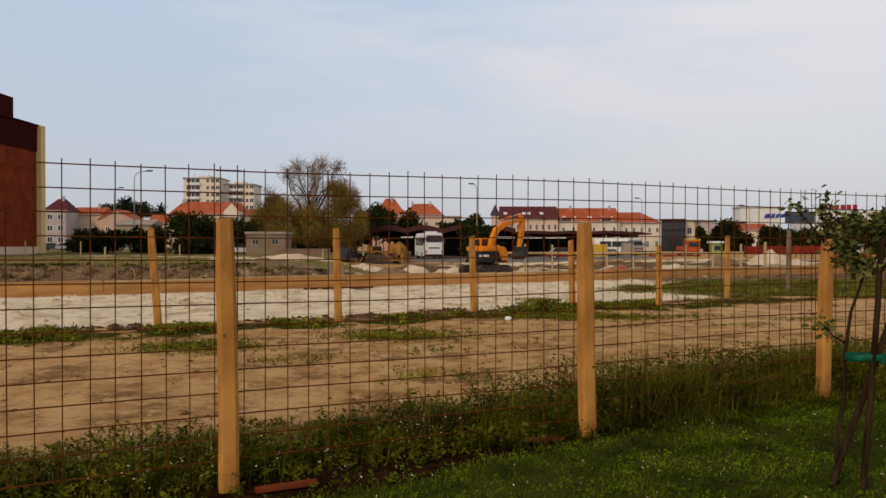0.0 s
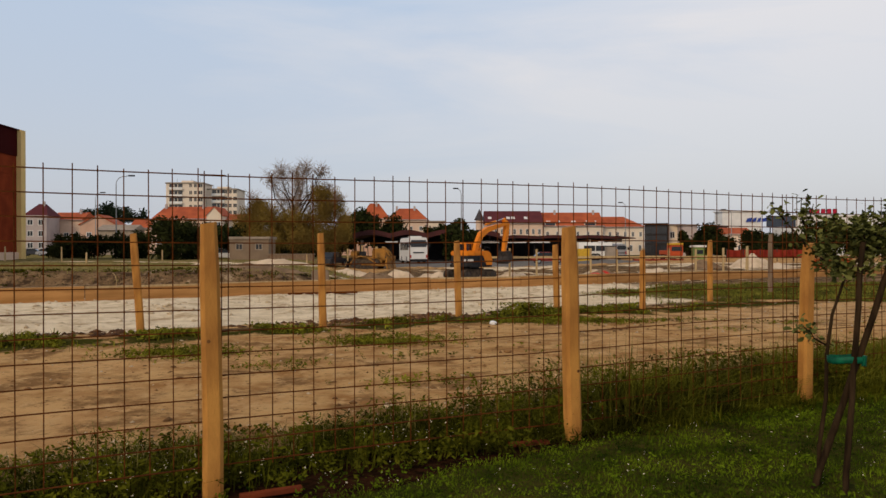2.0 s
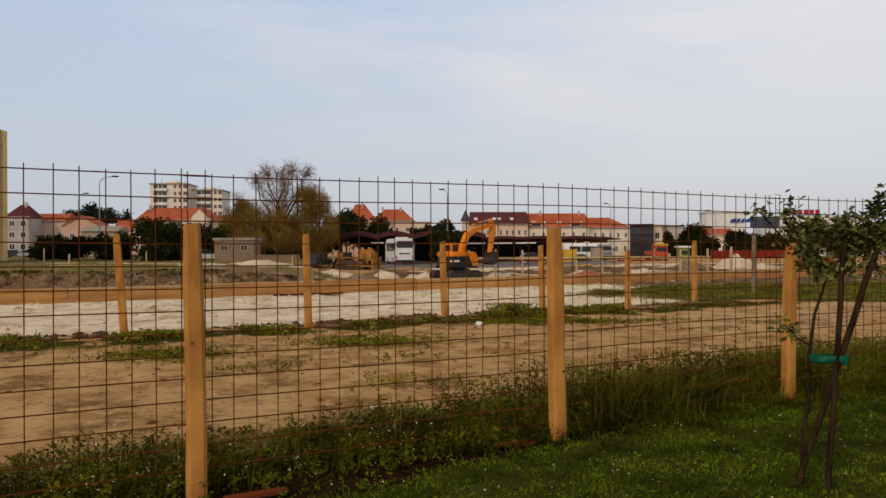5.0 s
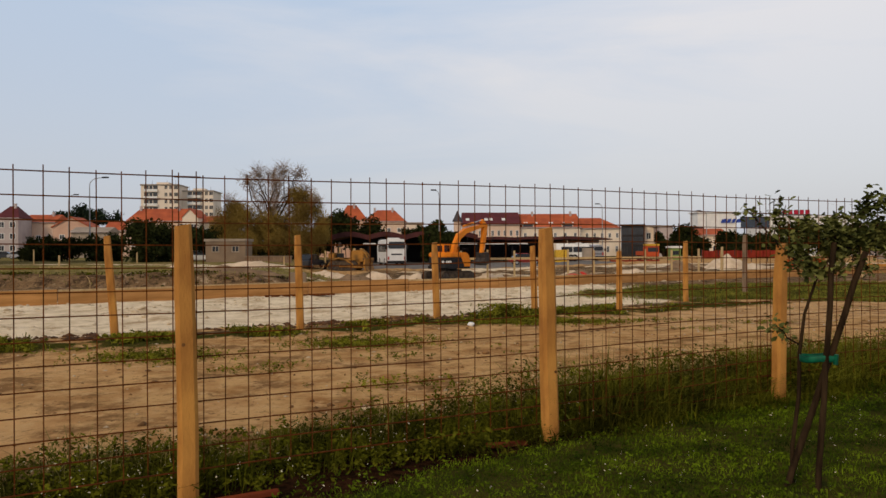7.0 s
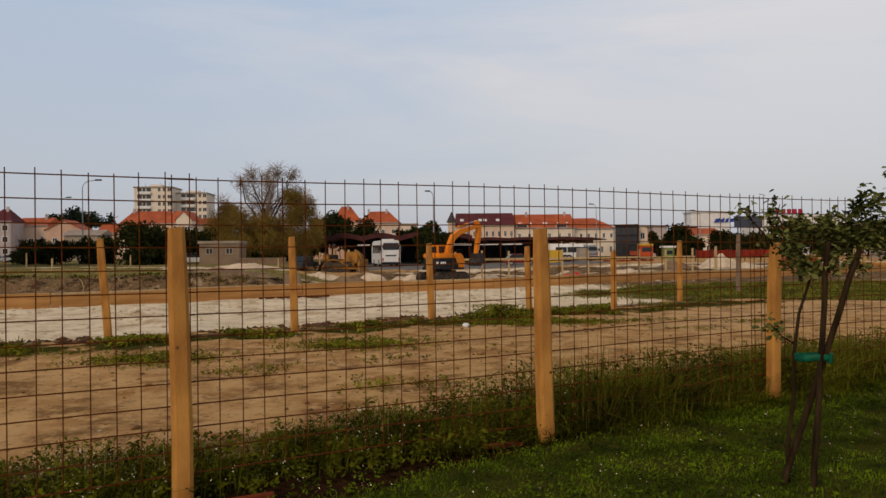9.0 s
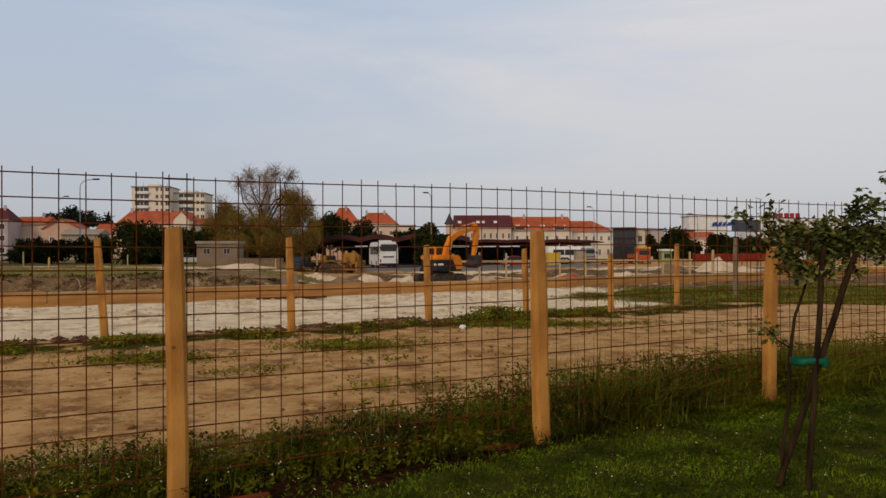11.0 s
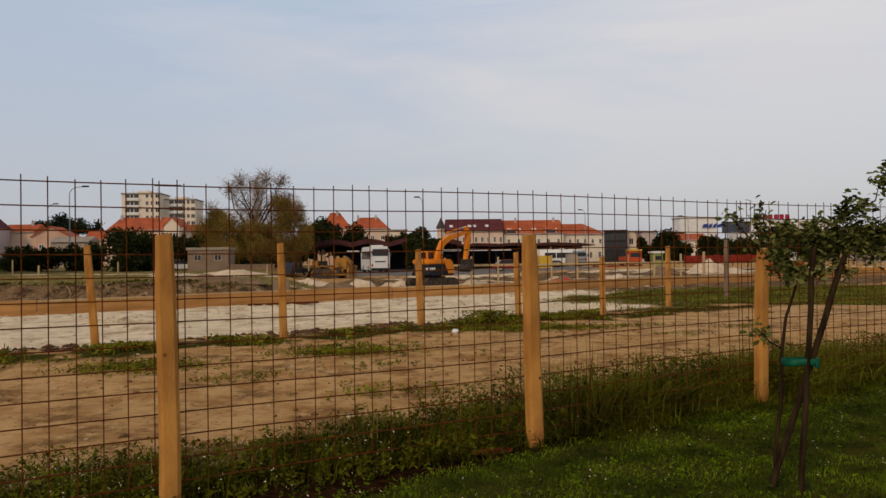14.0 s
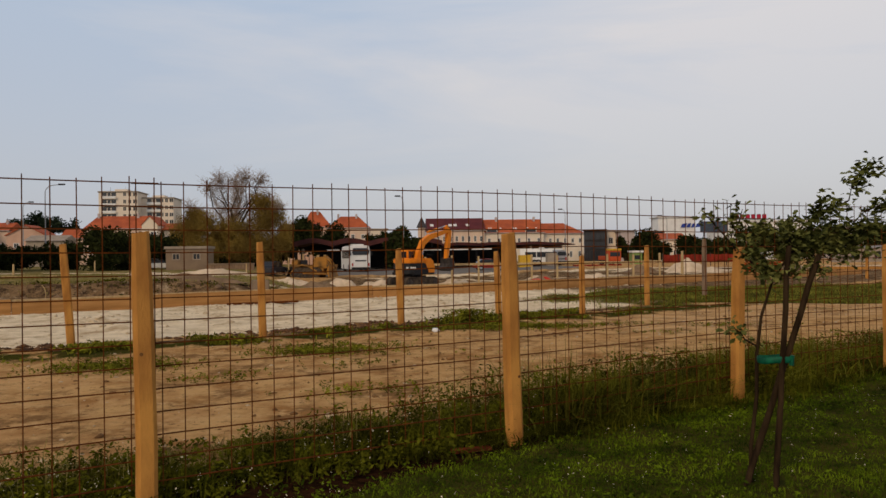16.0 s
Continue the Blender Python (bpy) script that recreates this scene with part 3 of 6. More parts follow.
for x, y, h, m in ((11.8, 26.0, 2.0, M_GREYWOOD), (18.6, 44.0, 1.75, M_PALEWOOD), (23.4, 38.0, 1.6, M_PALEWOOD), (26.2, 38.0, 1.5, M_POST)):
    post("site_post", x, y, h, 0.16, (0.02, 0), 20, m, label="weathered wooden post on the building site", group="loose site posts")
for x, y, h in ((-41.12, 75, 1.5), (-37.10, 78, 1.5), (-27.66, 80, 1.2), (-11.06, 70, 1.5), (-26.62, 60, 0.8)):
    post("site_post", x, y, h, 0.13, (0, 0), 10, M_PALEWOOD, label="pale wooden marker post in the far field", group="far marker posts")

for x0, x1, z0, z1 in ((23.45, 26.15, 0.60, 0.52), (26.25, 29.6, 0.55, 0.42)):
    rl = part("loose_rail", prism([(x0, z0), (x1, z1), (x1, z1 + 0.14), (x0, z0 + 0.14)], 37.84, 37.88), M_POST, bevel=0.006)
    tagged(rl, "light brown board nailed across site posts", "rail", "boards across site posts")
post("site_post", 29.6, 38.0, 1.5, 0.16, (0.02, 0), 20, M_POST, label="weathered wooden post on the building site", group="loose site posts")

# ---- formwork boards along the far side of the gravel ----
formwork = empty("formwork_edge", pose(0, 0, 0), "long low edging of brown formwork boards held by stakes", "formwork", kind="")
L = 4.0
for k in range(-8, 11):
    a = k * L + 6
    x, y = at_fence(a, 20.35 + 0.25 * math.sin(k * 1.3))
    x2, y2 = at_fence(a + L, 20.35 + 0.25 * math.sin((k + 1) * 1.3))
    z = max(gz(x, y), gz(x2, y2))
    ang = math.degrees(math.atan2(y2 - y, x2 - x))
    ln = math.hypot(x2 - x, y2 - y)
    b = part("board", box(0.01, ln - 0.01, -0.025, 0.025, -0.05, 0.40 + 0.03 * math.sin(k * 2.1)), M_BOARD, formwork, bevel=0.006)
    b.matrix_world = pose(x, y, z, 0, 0.6 * math.sin(k * 3.3), ang)
    c = part("capping_batten", box(0.02, ln - 0.02, 0.03, 0.12, 0.36, 0.42), M_PALEWOOD, formwork)
    c.matrix_world = pose(x, y, z + 0.012, 0, 0.6 * math.sin(k * 3.3), ang)
    for u in (0.4, 2.2):
        st = part("stake", box(u, u + 0.05, 0.13, 0.18, -0.2, 0.46), M_GREYWOOD, formwork)
        st.matrix_world = pose(x, y, z, 0, 0, ang)
for x, y, ln, ang, m, lab in ((-4.60, 25.2, 2.3, 22, M_RUST, "dark plank lying on gravel before the boards"),
                              (-25.87, 55, 4.5, -6, M_PALEWOOD, "pale board lying on the grass"), (-13.52, 62, 7.0, 4, M_GREYWOOD, "dark beam lying on spoil")):
    pk = part("loose_plank", box(-ln / 2, ln / 2, -0.1, 0.1, 0.0, 0.06), m, bevel=0.008)
    pk.matrix_world = pose(x + ln / 2, y, gz(x, y) + 0.03, 0, 0, ang)
    tagged(pk, lab, "plank")
blk = part("concrete_block", box(-0.34, 0.34, -0.4, 0.4, -0.2, 0.92), M_HUT, bevel=0.04)
blk.matrix_world = pose(-4.5, 32, gz(-4.5, 32) + 0.05, 0, 0, 12)
tagged(blk, "dull beige concrete block standing on the site", "concrete block")


# ---- plants ----
def leaf_cloud(name, centres, radii, count, size, material, parent=None, seed=1, droop=0.0, shell=0.55):
    """A crown: many small bent leaves set in clumps about the given centres."""
    rng = np.random.default_rng(seed)
    centres, radii = np.asarray(centres, float), np.asarray(radii, float)
    vol = radii.prod(1) ** (2 / 3)
    pick = rng.choice(len(centres), count, p=vol / vol.sum())
    d = rng.normal(size=(count, 3))
    d /= np.linalg.norm(d, axis=1)[:, None]
    rad = shell + (1.05 - shell) * rng.random(count) ** 0.8
    rad *= 1 + 0.16 * np.sin(d[:, 0] * 7 + d[:, 2] * 5 + pick) + 0.1 * np.sin(d[:, 1] * 13 + pick * 2)
    p = centres[pick] + d * rad[:, None] * radii[pick]
    u = rng.normal(size=(count, 3))
    u[:, 2] -= droop
    u /= np.linalg.norm(u, axis=1)[:, None]
    v = np.cross(u, rng.normal(size=(count, 3)))
    v /= np.linalg.norm(v, axis=1)[:, None]
    ln = size * rng.uniform(0.6, 1.4, count)[:, None]
    wd = ln * (0.45 if droop < 1 else 0.22)
    w = np.cross(u, v) * ln * 0.15
    q = np.stack([p - u * ln, p - v * wd + w, p + u * ln, p + v * wd + w], 1).reshape(-1, 3)
    f = np.arange(count * 4).reshape(-1, 4)
    return mesh_from(name, q, f, material, parent)


def limbs(base, tips, r, seed=0, bend=0.12, steps=4, bm=None, seg=6):
    rnd = random.Random(seed)
    bm = bm or bmesh.new()
    base = Vector(base)
    for tip in tips:
        tip = Vector(tip)
        ln = (tip - base).length
        pts = [base]
        for k in range(1, steps + 1):
            f = k / steps
            pts.append(base.lerp(tip, f) + Vector([rnd.uniform(-1, 1) * bend * ln * (1 - f) * f * 3 for _ in range(3)]))
        tube(pts, [r * (1 - 0.85 * k / steps) for k in range(steps + 1)], seg, bm)
    return bm


def tree(name, x, y, h, w, material, label, seed, count=1600, leaf=0.35, trunk=0.25, low=0.25, clumps=9, droop=0.0, category="tree", bark=M_BARK, depth=None, group=""):
    z = gz(x, y)
    t = empty(name, pose(x, y, z), label, category, group)
    rnd = random.Random(seed)
    cs, rs, tips = [], [], []
    for k in range(clumps):
        ang, f = k * 2.4 + rnd.random(), rnd.random()
        rr = w * 0.5 * (0.25 + 0.5 * rnd.random())
        cz = h * (low + (0.92 - low) * (0.15 + 0.75 * f))
        cs.append((math.cos(ang) * rr, math.sin(ang) * rr * (depth or 1.0), cz))
        q = w * 0.5 * (0.34 + 0.25 * rnd.random())
        rs.append((q, q, min(q, h * (1 - low) * 0.36)))
        tips.append(cs[-1])
    bm = rod((0, 0, -0.3), (0, 0, h * (low + 0.12)), trunk * 1.15, trunk * 0.75, 9)
    limbs((0, 0, h * low), tips, trunk * 0.55, seed, bm=bm)
    part("trunk", bm, bark, t, smooth=True)
    leaf_cloud("crown", cs, rs, int(count * 2.2), leaf * 1.05, material, t, seed, droop, shell=0.2)
    return t


# the tall half-bare willow
wx, wy = -18.39, 105
wz = gz(wx, wy)
willow = empty("willow_tree", pose(wx, wy, wz), "large withered willow with bare upper branches and brownish foliage", "tree")
bm = rod((0, 0, -0.3), (0, 0, 3.2), 0.55, 0.4, 10)
tips = [(-6.3, 0.5, 8.6), (-3.0, -1, 11.4), (-1.9, 1, 12.7), (0.4, 0.2, 12.2), (2.0, -0.8, 12.9), (4.0, 0.5, 12.6), (4.9, 1.2, 10.0), (6.6, -0.6, 8.2), (-4.8, 1.5, 7.5), (1.2, -2.0, 10.5)]
limbs((0, 0, 3.0), tips, 0.19, 3, 0.12, 5, bm, 6)
limbs((0.2, 0, 6.4), [(-2.6, -0.6, 10.4), (1.6, 0.2, 11.0), (3.4, -0.4, 10.6), (2.6, -0.8, 9.0), (-1.4, 0.4, 11.4)], 0.13, 9, 0.14, 5, bm, 6)
part("trunk", bm, M_BARK, willow, smooth=True)
bm = bmesh.new()
rnd = random.Random(11)
for tip in tips:
    for k in range(150):
        f = rnd.uniform(0.35, 1.0)
        p = Vector((0, 0, 3)).lerp(Vector(tip), f)
        q = p + Vector((rnd.uniform(-1.5, 1.5), rnd.uniform(-1.2, 1.2), rnd.uniform(0.1, 1.5)))
        mid = p.lerp(q, 0.5) + Vector((rnd.uniform(-0.2, 0.2), 0, rnd.uniform(-0.1, 0.2)))
        rod(p, mid, 0.026, 0.018, 3, bm)
        rod(mid, q, 0.018, 0.009, 3, bm)
        rod(mid, mid + Vector((rnd.uniform(-0.6, 0.6), rnd.uniform(-0.4, 0.4), rnd.uniform(0.1, 0.7))), 0.014, 0.008, 3, bm)
part("twig", bm, M_TWIG, willow)["kind"] = "stuff"
# two domes of hanging switches, left and right of the open middle
WILLOW_CLUMPS = ((-6.0, 0.0, 4.7, 2.3, 2.0, 2.5), (-3.8, -1.0, 5.6, 2.4, 2.0, 2.2), (0.2, -0.8, 5.4, 2.2, 1.6, 1.6), (-2.6, -1.6, 2.4, 1.8, 1.6, 1.9), (1.4, -1.6, 2.6, 2.2, 1.6, 1.8), (-1.2, 0.5, 4.2, 1.9, 1.8, 2.2), (1.8, 0.5, 4.0, 1.8, 1.8, 2.2), (4.2, -0.5, 6.0, 2.0, 1.8, 3.0), (5.4, 0.4, 7.4, 1.7, 1.6, 2.2),
                 (3.6, 0.0, 8.8, 1.5, 1.4, 1.4), (-5.0, 0.0, 7.0, 1.4, 1.4, 1.4), (6.9, 0.0, 4.2, 1.3, 1.4, 3.0), (-7.2, 0.3, 3.4, 1.3, 1.4, 2.2), (-4.6, -1.0, 2.6, 2.0, 1.8, 2.0), (4.8, -1.0, 2.6, 2.2, 1.8, 2.2))
leaf_cloud("crown", [c[:3] for c in WILLOW_CLUMPS], [c[3:] for c in WILLOW_CLUMPS], 95000, 0.13, M_WILLOW, willow, 5, droop=1.6, shell=0.1)
leaf_cloud("crown", [(t_[0] * 0.96, t_[1], t_[2] * 0.93) for t_ in tips[1:7]], [(1.5, 1.2, 1.2)] * 6, 4200, 0.09, M_TWIG, willow, 15, droop=0.4, shell=0.0)
bm = bmesh.new()
for cx_, cy_, cz_, ra_, rb_, rc_ in WILLOW_CLUMPS:
    for k in range(34):
        a_w, f_w = rnd.uniform(0, 6.28), rnd.uniform(0.5, 1.0)
        p = Vector((cx_ + ra_ * f_w * math.cos(a_w), cy_ + rb_ * f_w * math.sin(a_w), cz_ + rc_ * rnd.uniform(-0.2, 0.7)))
        q = p + Vector((rnd.uniform(-0.25, 0.25), rnd.uniform(-0.2, 0.2), -rnd.uniform(1.0, 2.4)))
        q.z = max(q.z, 0.4)
        rod(p, q, 0.022, 0.008, 3, bm)
part("switch", bm, M_WILLOW, willow)["kind"] = "stuff"

# far trees and bushes: x, y, height, width, material, leaf count
TREES = (
    ("pine_tree", -99.64, 228, 13.87, 7.44, M_PINE, "dark umbrella pine rising over far roofs", 2, 330, 0.46, 0.62),
    ("pine_tree", -97.57, 234, 15.97, 9.03, M_PINE, "dark umbrella pine rising over far roofs", 12, 330, 0.46, 0.62),
    ("pine_tree", -91.13, 230, 14.33, 7.85, M_PINE, "dark umbrella pine rising over far roofs", 41, 330, 0.46, 0.62),
    ("pine_tree", -88.95, 236, 13.66, 7.70, M_PINE, "dark umbrella pine rising over far roofs", 42, 330, 0.46, 0.62),
    ("bush", -31.30, 95, 4.80, 7.0, M_DARKLEAF, "dense dark evergreen bush by the field edge", 3, 3000, 0.26, 0.05),
    ("bush", -40.2, 104, 3.7, 5.6, M_DARKLEAF, "low dark evergreen bush by the field edge", 4, 2000, 0.26, 0.05),
    ("hedge_tree", -51.74, 110, 3.1, 5.0, M_MIDLEAF, "rounded green bush before the houses", 5, 1600, 0.26, 0.05),
    ("hedge_tree", -46.4, 107, 3.1, 5.4, M_DARKLEAF, "rounded green bush before the houses", 6, 1600, 0.26, 0.05),
    ("conifer", -27.6, 100, 4.7, 4.2, M_DARKLEAF, "dark evergreen bush behind the hut", 7, 1600, 0.24, 0.05),
    ("conifer", -26.2, 104, 4.6, 3.8, M_DARKLEAF, "dark evergreen bush behind the hut", 8, 1400, 0.24, 0.05),
    ("bush", -27.3, 96.5, 4.3, 4.4, M_DARKLEAF, "dense dark evergreen bush beside the hut", 51, 2600, 0.24, 0.03),
    ("bush", -24.9, 98.5, 4.0, 3.6, M_DARKLEAF, "dense dark evergreen bush beside the hut", 52, 2200, 0.24, 0.03),
    ("bush", -23.99, 118, 4.55, 6.13, M_DARKLEAF, "dark evergreen bush behind the willow", 31, 1800, 0.28, 0.05),
    ("bush", -19.05, 120, 4.45, 7.12, M_DARKLEAF, "dark evergreen bush behind the willow", 32, 1800, 0.28, 0.05),
    ("bush", -13.94, 122, 4.71, 6.34, M_DARKLEAF, "dark evergreen bush behind the willow", 33, 1800, 0.28, 0.05),
    ("tree", -14.2, 150, 9.7, 7.6, M_DARKLEAF, "round green tree before red roofs", 9, 1500, 0.35, 0.3),
    ("tree", -7.6, 140, 7.7, 8.6, M_DARKLEAF, "round green tree before red roofs", 10, 1500, 0.35, 0.3),
    ("tree", 4.49, 108, 4.65, 5.29, M_DARKLEAF, "dark green tree beside the bus station", 13, 2600, 0.28, 0.08),
    ("tree", 1.78, 150, 6.90, 6.68, M_DARKLEAF, "dark green tree behind the station roof", 14, 1500, 0.35, 0.2),
    ("tree", 5.98, 155, 7.59, 5.75, M_DARKLEAF, "dark green tree behind the station roof", 15, 1500, 0.35, 0.2),
    ("spruce", 44.6, 130, 5.1, 3.0, M_DARKLEAF, "dark spruce before grey buildings", 16, 1500, 0.28, 0.05),
    ("tree", 55.76, 150, 6.01, 6.68, M_DARKLEAF, "dark green street tree", 17, 1500, 0.35, 0.15),
    ("tree", 48.60, 125, 3.90, 3.71, M_DARKLEAF, "dark green street tree", 18, 1500, 0.3, 0.1),
    ("tree", 56.52, 130, 4.3, 6.4, M_DARKLEAF, "bushy green tree behind the barrier", 19, 1800, 0.3, 0.1),
    ("tree", 60.88, 128, 4.6, 6.3, M_DARKLEAF, "bushy green tree behind the barrier", 20, 1800, 0.3, 0.1),
    ("tree", 63.75, 120, 6.23, 7.12, M_DARKLEAF, "dark full tree behind the car park", 21, 2200, 0.3, 0.12),
    ("tree", 69.98, 120, 5.34, 8.01, M_DARKLEAF, "dark full tree behind the car park", 22, 2200, 0.3, 0.12),
    ("tree", 80.32, 125, 5.75, 8.35, M_DARKLEAF, "dark full tree behind the car park", 23, 2200, 0.3, 0.12),
    ("tree", 88.66, 125, 5.56, 8.35, M_DARKLEAF, "dark full tree behind the car park", 24, 2200, 0.3, 0.12),
)
for nm, x, y, h, w, m, lab, sd, n, lf, lw in TREES:
    tree(nm, x, y, h, w, m, lab, sd, n, lf, trunk=0.03 * h, low=lw, category="bush" if "bush" in lab else "tree")


# ---- buildings ----
def window(parent, x, z, w, h, y, pane=M_GLASS, frame_m=M_WHITE):
    """A recessed window in a front wall that faces -y."""
    f = bmesh.new()
    t = min(0.12, w * 0.12)
    for b in ((x - w / 2, x + w / 2, z, z + t), (x - w / 2, x + w / 2, z + h - t, z + h), (x - w / 2, x - w / 2 + t, z + t, z + h - t), (x + w / 2 - t, x + w / 2, z + t, z + h - t), (x - t / 3, x + t / 3, z + t, z + h - t)):
        box(b[0], b[1], y - 0.05, y + 0.08, b[2], b[3], f)
    fr = part("window", f, frame_m, parent)
    part("pane", box(x - w / 2 + t, x + w / 2 - t, y - 0.012, y + 0.03, z + t, z + h - t), pane, fr)
    return fr


def house(name, x, y, w, depth, eave, ridge, turn, wall_m, roof_m, label, rows=(), hip=0.0, chimney=None, gable_front=False, base=-0.4, overhang=0.35, category="house", flat=False, trim=M_WHITE):
    """rows: (sill height, window height, window width, how many)."""
    z = gz(x, y)
    t = empty(name, pose(x, y, z, 0, 0, turn), label, category)
    bm = box(-w / 2, w / 2, 0, depth, base, eave)
    if not flat and hip == 0:
        if gable_front:
            prism([(-w / 2, eave), (w / 2, eave), (0, ridge)], 0, depth, "y", bm)
        else:
            prism([(0, eave), (depth, eave), (depth / 2, ridge)], -w / 2, w / 2, "x", bm)
    part("wall", bm, wall_m, t)
    o = overhang
    if flat:
        roof = part("roof", box(-w / 2 - o, w / 2 + o, -o, depth + o, eave, eave + 0.3), roof_m, t)
    elif gable_front:
        k = (ridge - eave) / (w / 2)
        bm = prism([(-w / 2 - o, eave - o * k), (0, ridge), (w / 2 + o, eave - o * k), (w / 2 + o, eave - o * k + 0.22), (0, ridge + 0.24), (-w / 2 - o, eave - o * k + 0.22)], -o, depth + o, "y")
        roof = part("roof", bm, roof_m, t)
    else:
        bm = bmesh.new()
        vs = [bm.verts.new(v) for v in ((-w / 2 - o, -o, eave), (w / 2 + o, -o, eave), (w / 2 + o, depth + o, eave), (-w / 2 - o, depth + o, eave),
                                         (-w / 2 - o + hip, depth / 2, ridge), (w / 2 + o - hip, depth / 2, ridge))]
        for f in ((0, 1, 5, 4), (2, 3, 4, 5), (1, 2, 5), (3, 0, 4), (3, 2, 1, 0)):
            bm.faces.new([vs[i] for i in f])
        bmesh.ops.translate(bm, verts=bm.verts, vec=(0, 0, 0.03))
        roof = part("roof", bm, roof_m, t)
        part("eaves_gutter", box(-w / 2 - o, w / 2 + o, -o - 0.12, -o, eave - 0.1, eave + 0.06), M_GREYP, t)
    if chimney:
        for cx in chimney:
            part("chimney", box(cx - 0.26, cx + 0.26, depth / 2 - 1.1, depth / 2 - 0.5, eave, ridge + 0.65), M_GREYP, roof)
    for sill, wh, ww, n in rows:
        for i in range(n):
            window(t, -w / 2 + w * (i + 0.5) / n, sill, ww, wh, 0.0, frame_m=trim)
    return t


# brick block with maroon upper storey and yellow corner pier
bz = gz(-53, 80)
brick = empty("brick_block", pose(-52.6, 0, bz), "red brick apartment block with maroon upper storey and yellow corner", "building")
BT = 16.47
part("wall", box(-16, 0, 45, 99.4, -0.5, BT - 3.3), M_BRICK, brick)
up = part("upper_storey", box(-16, 0.12, 45, 99.5, BT - 3.3, BT), M_MAROON, brick)
part("parapet", box(-16, 0.3, 45, 99.6, BT, BT + 0.18), M_MAROON, brick)
part("stair_tower", box(-12, -0.02, 72, 93.4, BT + 0.18, BT + 2.7), M_MAROON, brick)
part("corner_pier", box(-0.1, 0.6, 98.6, 99.7, -0.5, BT + 0.1), M_YELLOW, brick, "yellow rendered corner pier")
part("plinth", box(-16, 0.3, 45, 99.4, -0.6, 0.9), M_CREAM, brick)
for k in range(5):
    part("band_course", box(-0.02, 0.05, 45, 98.6, 2.6 * k + 3.0, 2.6 * k + 3.12), M_BRICK, brick)

house("house", -96.71, 190, 5.07, 10, 9.59, 12.69, 8, M_GREYP, M_ROOFRED, "three-storey grey-lilac house with maroon hipped roof", ((1.5, 1.5, 1.4, 2), (4.4, 1.5, 1.4, 2), (7.2, 1.5, 1.4, 2)), hip=2.0, chimney=(0.6,))
house("house", -93.9, 200, 7.7, 9, 8.9, 11.0, 0, M_CREAM, M_ROOF, "pale house with orange tiled roof behind hedges", ((1.2, 1.4, 1.3, 3), (4.2, 1.4, 1.3, 3)), chimney=(2.2,))
house("house", -79.3, 185, 8.2, 9, 7.2, 9.45, 6, M_PINK, M_ROOF, "pink gabled house with orange roof", ((4.2, 1.2, 1.2, 2),), gable_front=True)
house("house", -76.97, 210, 8.57, 9, 7.01, 9.66, 0, M_CREAM, M_ROOF, "low house with orange roof among pines", ((3.2, 1.2, 1.2, 3),))
house("shed", -69.0, 170, 7.6, 8, 5.60, 6.75, 3, M_CONC, M_CONC, "long low shed with pale grey sheet roof", (), category="shed")
house("house", -60.4, 190, 15.2, 12, 8.7, 12.0, 0, M_CREAM, M_ROOF, "wide house with large orange tiled roof and dormers", ((2.5, 1.4, 1.4, 5),), hip=1.5, chimney=(-6.0, 3.4))
house("house", -43.9, 178, 5.2, 9, 7.9, 9.5, 0, M_PLASTER, M_ROOF, "low white house with orange roof beside trees", ((5.2, 1.3, 1.4, 2),))
house("house", -48.7, 175, 3.4, 9, 9.0, 10.8, 0, M_PLASTER, M_ROOF, "white gabled house with orange roof beside trees", ((6.2, 1.3, 1.4, 2),), gable_front=True, overhang=0.2)

# tower block of two slabs
for nm, u0, u1, top in (("a", -108.98, -93.78, 28.49), ("b", -95.06, -81.03, 26.36)):
    w = u1 - u0
    y = 320 if nm == "a" else 326
    tb = empty("tower_block", pose((u0 + u1) / 2, y, gz(u0, y)), "cream concrete high-rise with rows of balconies and dark windows", "apartment tower", "tower slabs")
    part("wall", box(-w / 2, w / 2, 0, 14, -0.5, top), M_TOWER, tb)
    part("roof", box(-w / 2 - 0.3, w / 2 + 0.3, -0.3, 14.3, top, top + 0.5), M_CONC, tb)
    part("lift_housing", box(-2.5, 2.5, 4, 9, top + 0.5, top + 1.6), M_TOWER, tb)
    fl = 2.95
    for k in range(int(top / fl)):
        z = top - fl * (k + 1) + 0.5
        if z < 8:
            continue
        cx, ww = (-w * 0.23, w * 0.36) if nm == "a" else (-w * 0.06, w * 0.38)
        lo = part("loggia", box(cx - ww / 2, cx + ww / 2, -0.06, 0.06, z + 0.75, z + 2.5), M_GLASS, tb, "dark recessed balcony opening")
        part("railing", box(cx - ww / 2 - 0.1, cx + ww / 2 + 0.1, -0.9, -0.75, z - 0.1, z + 0.85), M_WHITE, lo)
        part("slab", box(cx - ww / 2 - 0.1, cx + ww / 2 + 0.1, -0.9, 0, z - 0.3, z - 0.1), M_TOWER, lo)
        for fx in (-0.05, 0.05):
            part("mullion", box(cx + fx * w - 0.12, cx + fx * w + 0.12, -0.1, -0.06, z + 0.75, z + 2.2), M_TOWER, lo)
        for fx, ww in ((0.17, 1.3), (0.30, 1.3), (0.44, 1.7)):
            window(tb, w * fx, z + 0.8, ww, 1.7, 0.0, frame_m=M_TOWER)
    for fx in (-0.3, 0.1, 0.34):
        part("aerial", rod((w * fx, 5, top + 0.4), (w * fx, 5, top + 2.6), 0.08, 0.04, 5), M_DARKST, tb)

# small hut with a low wall
hx, hy = -21.45, 92
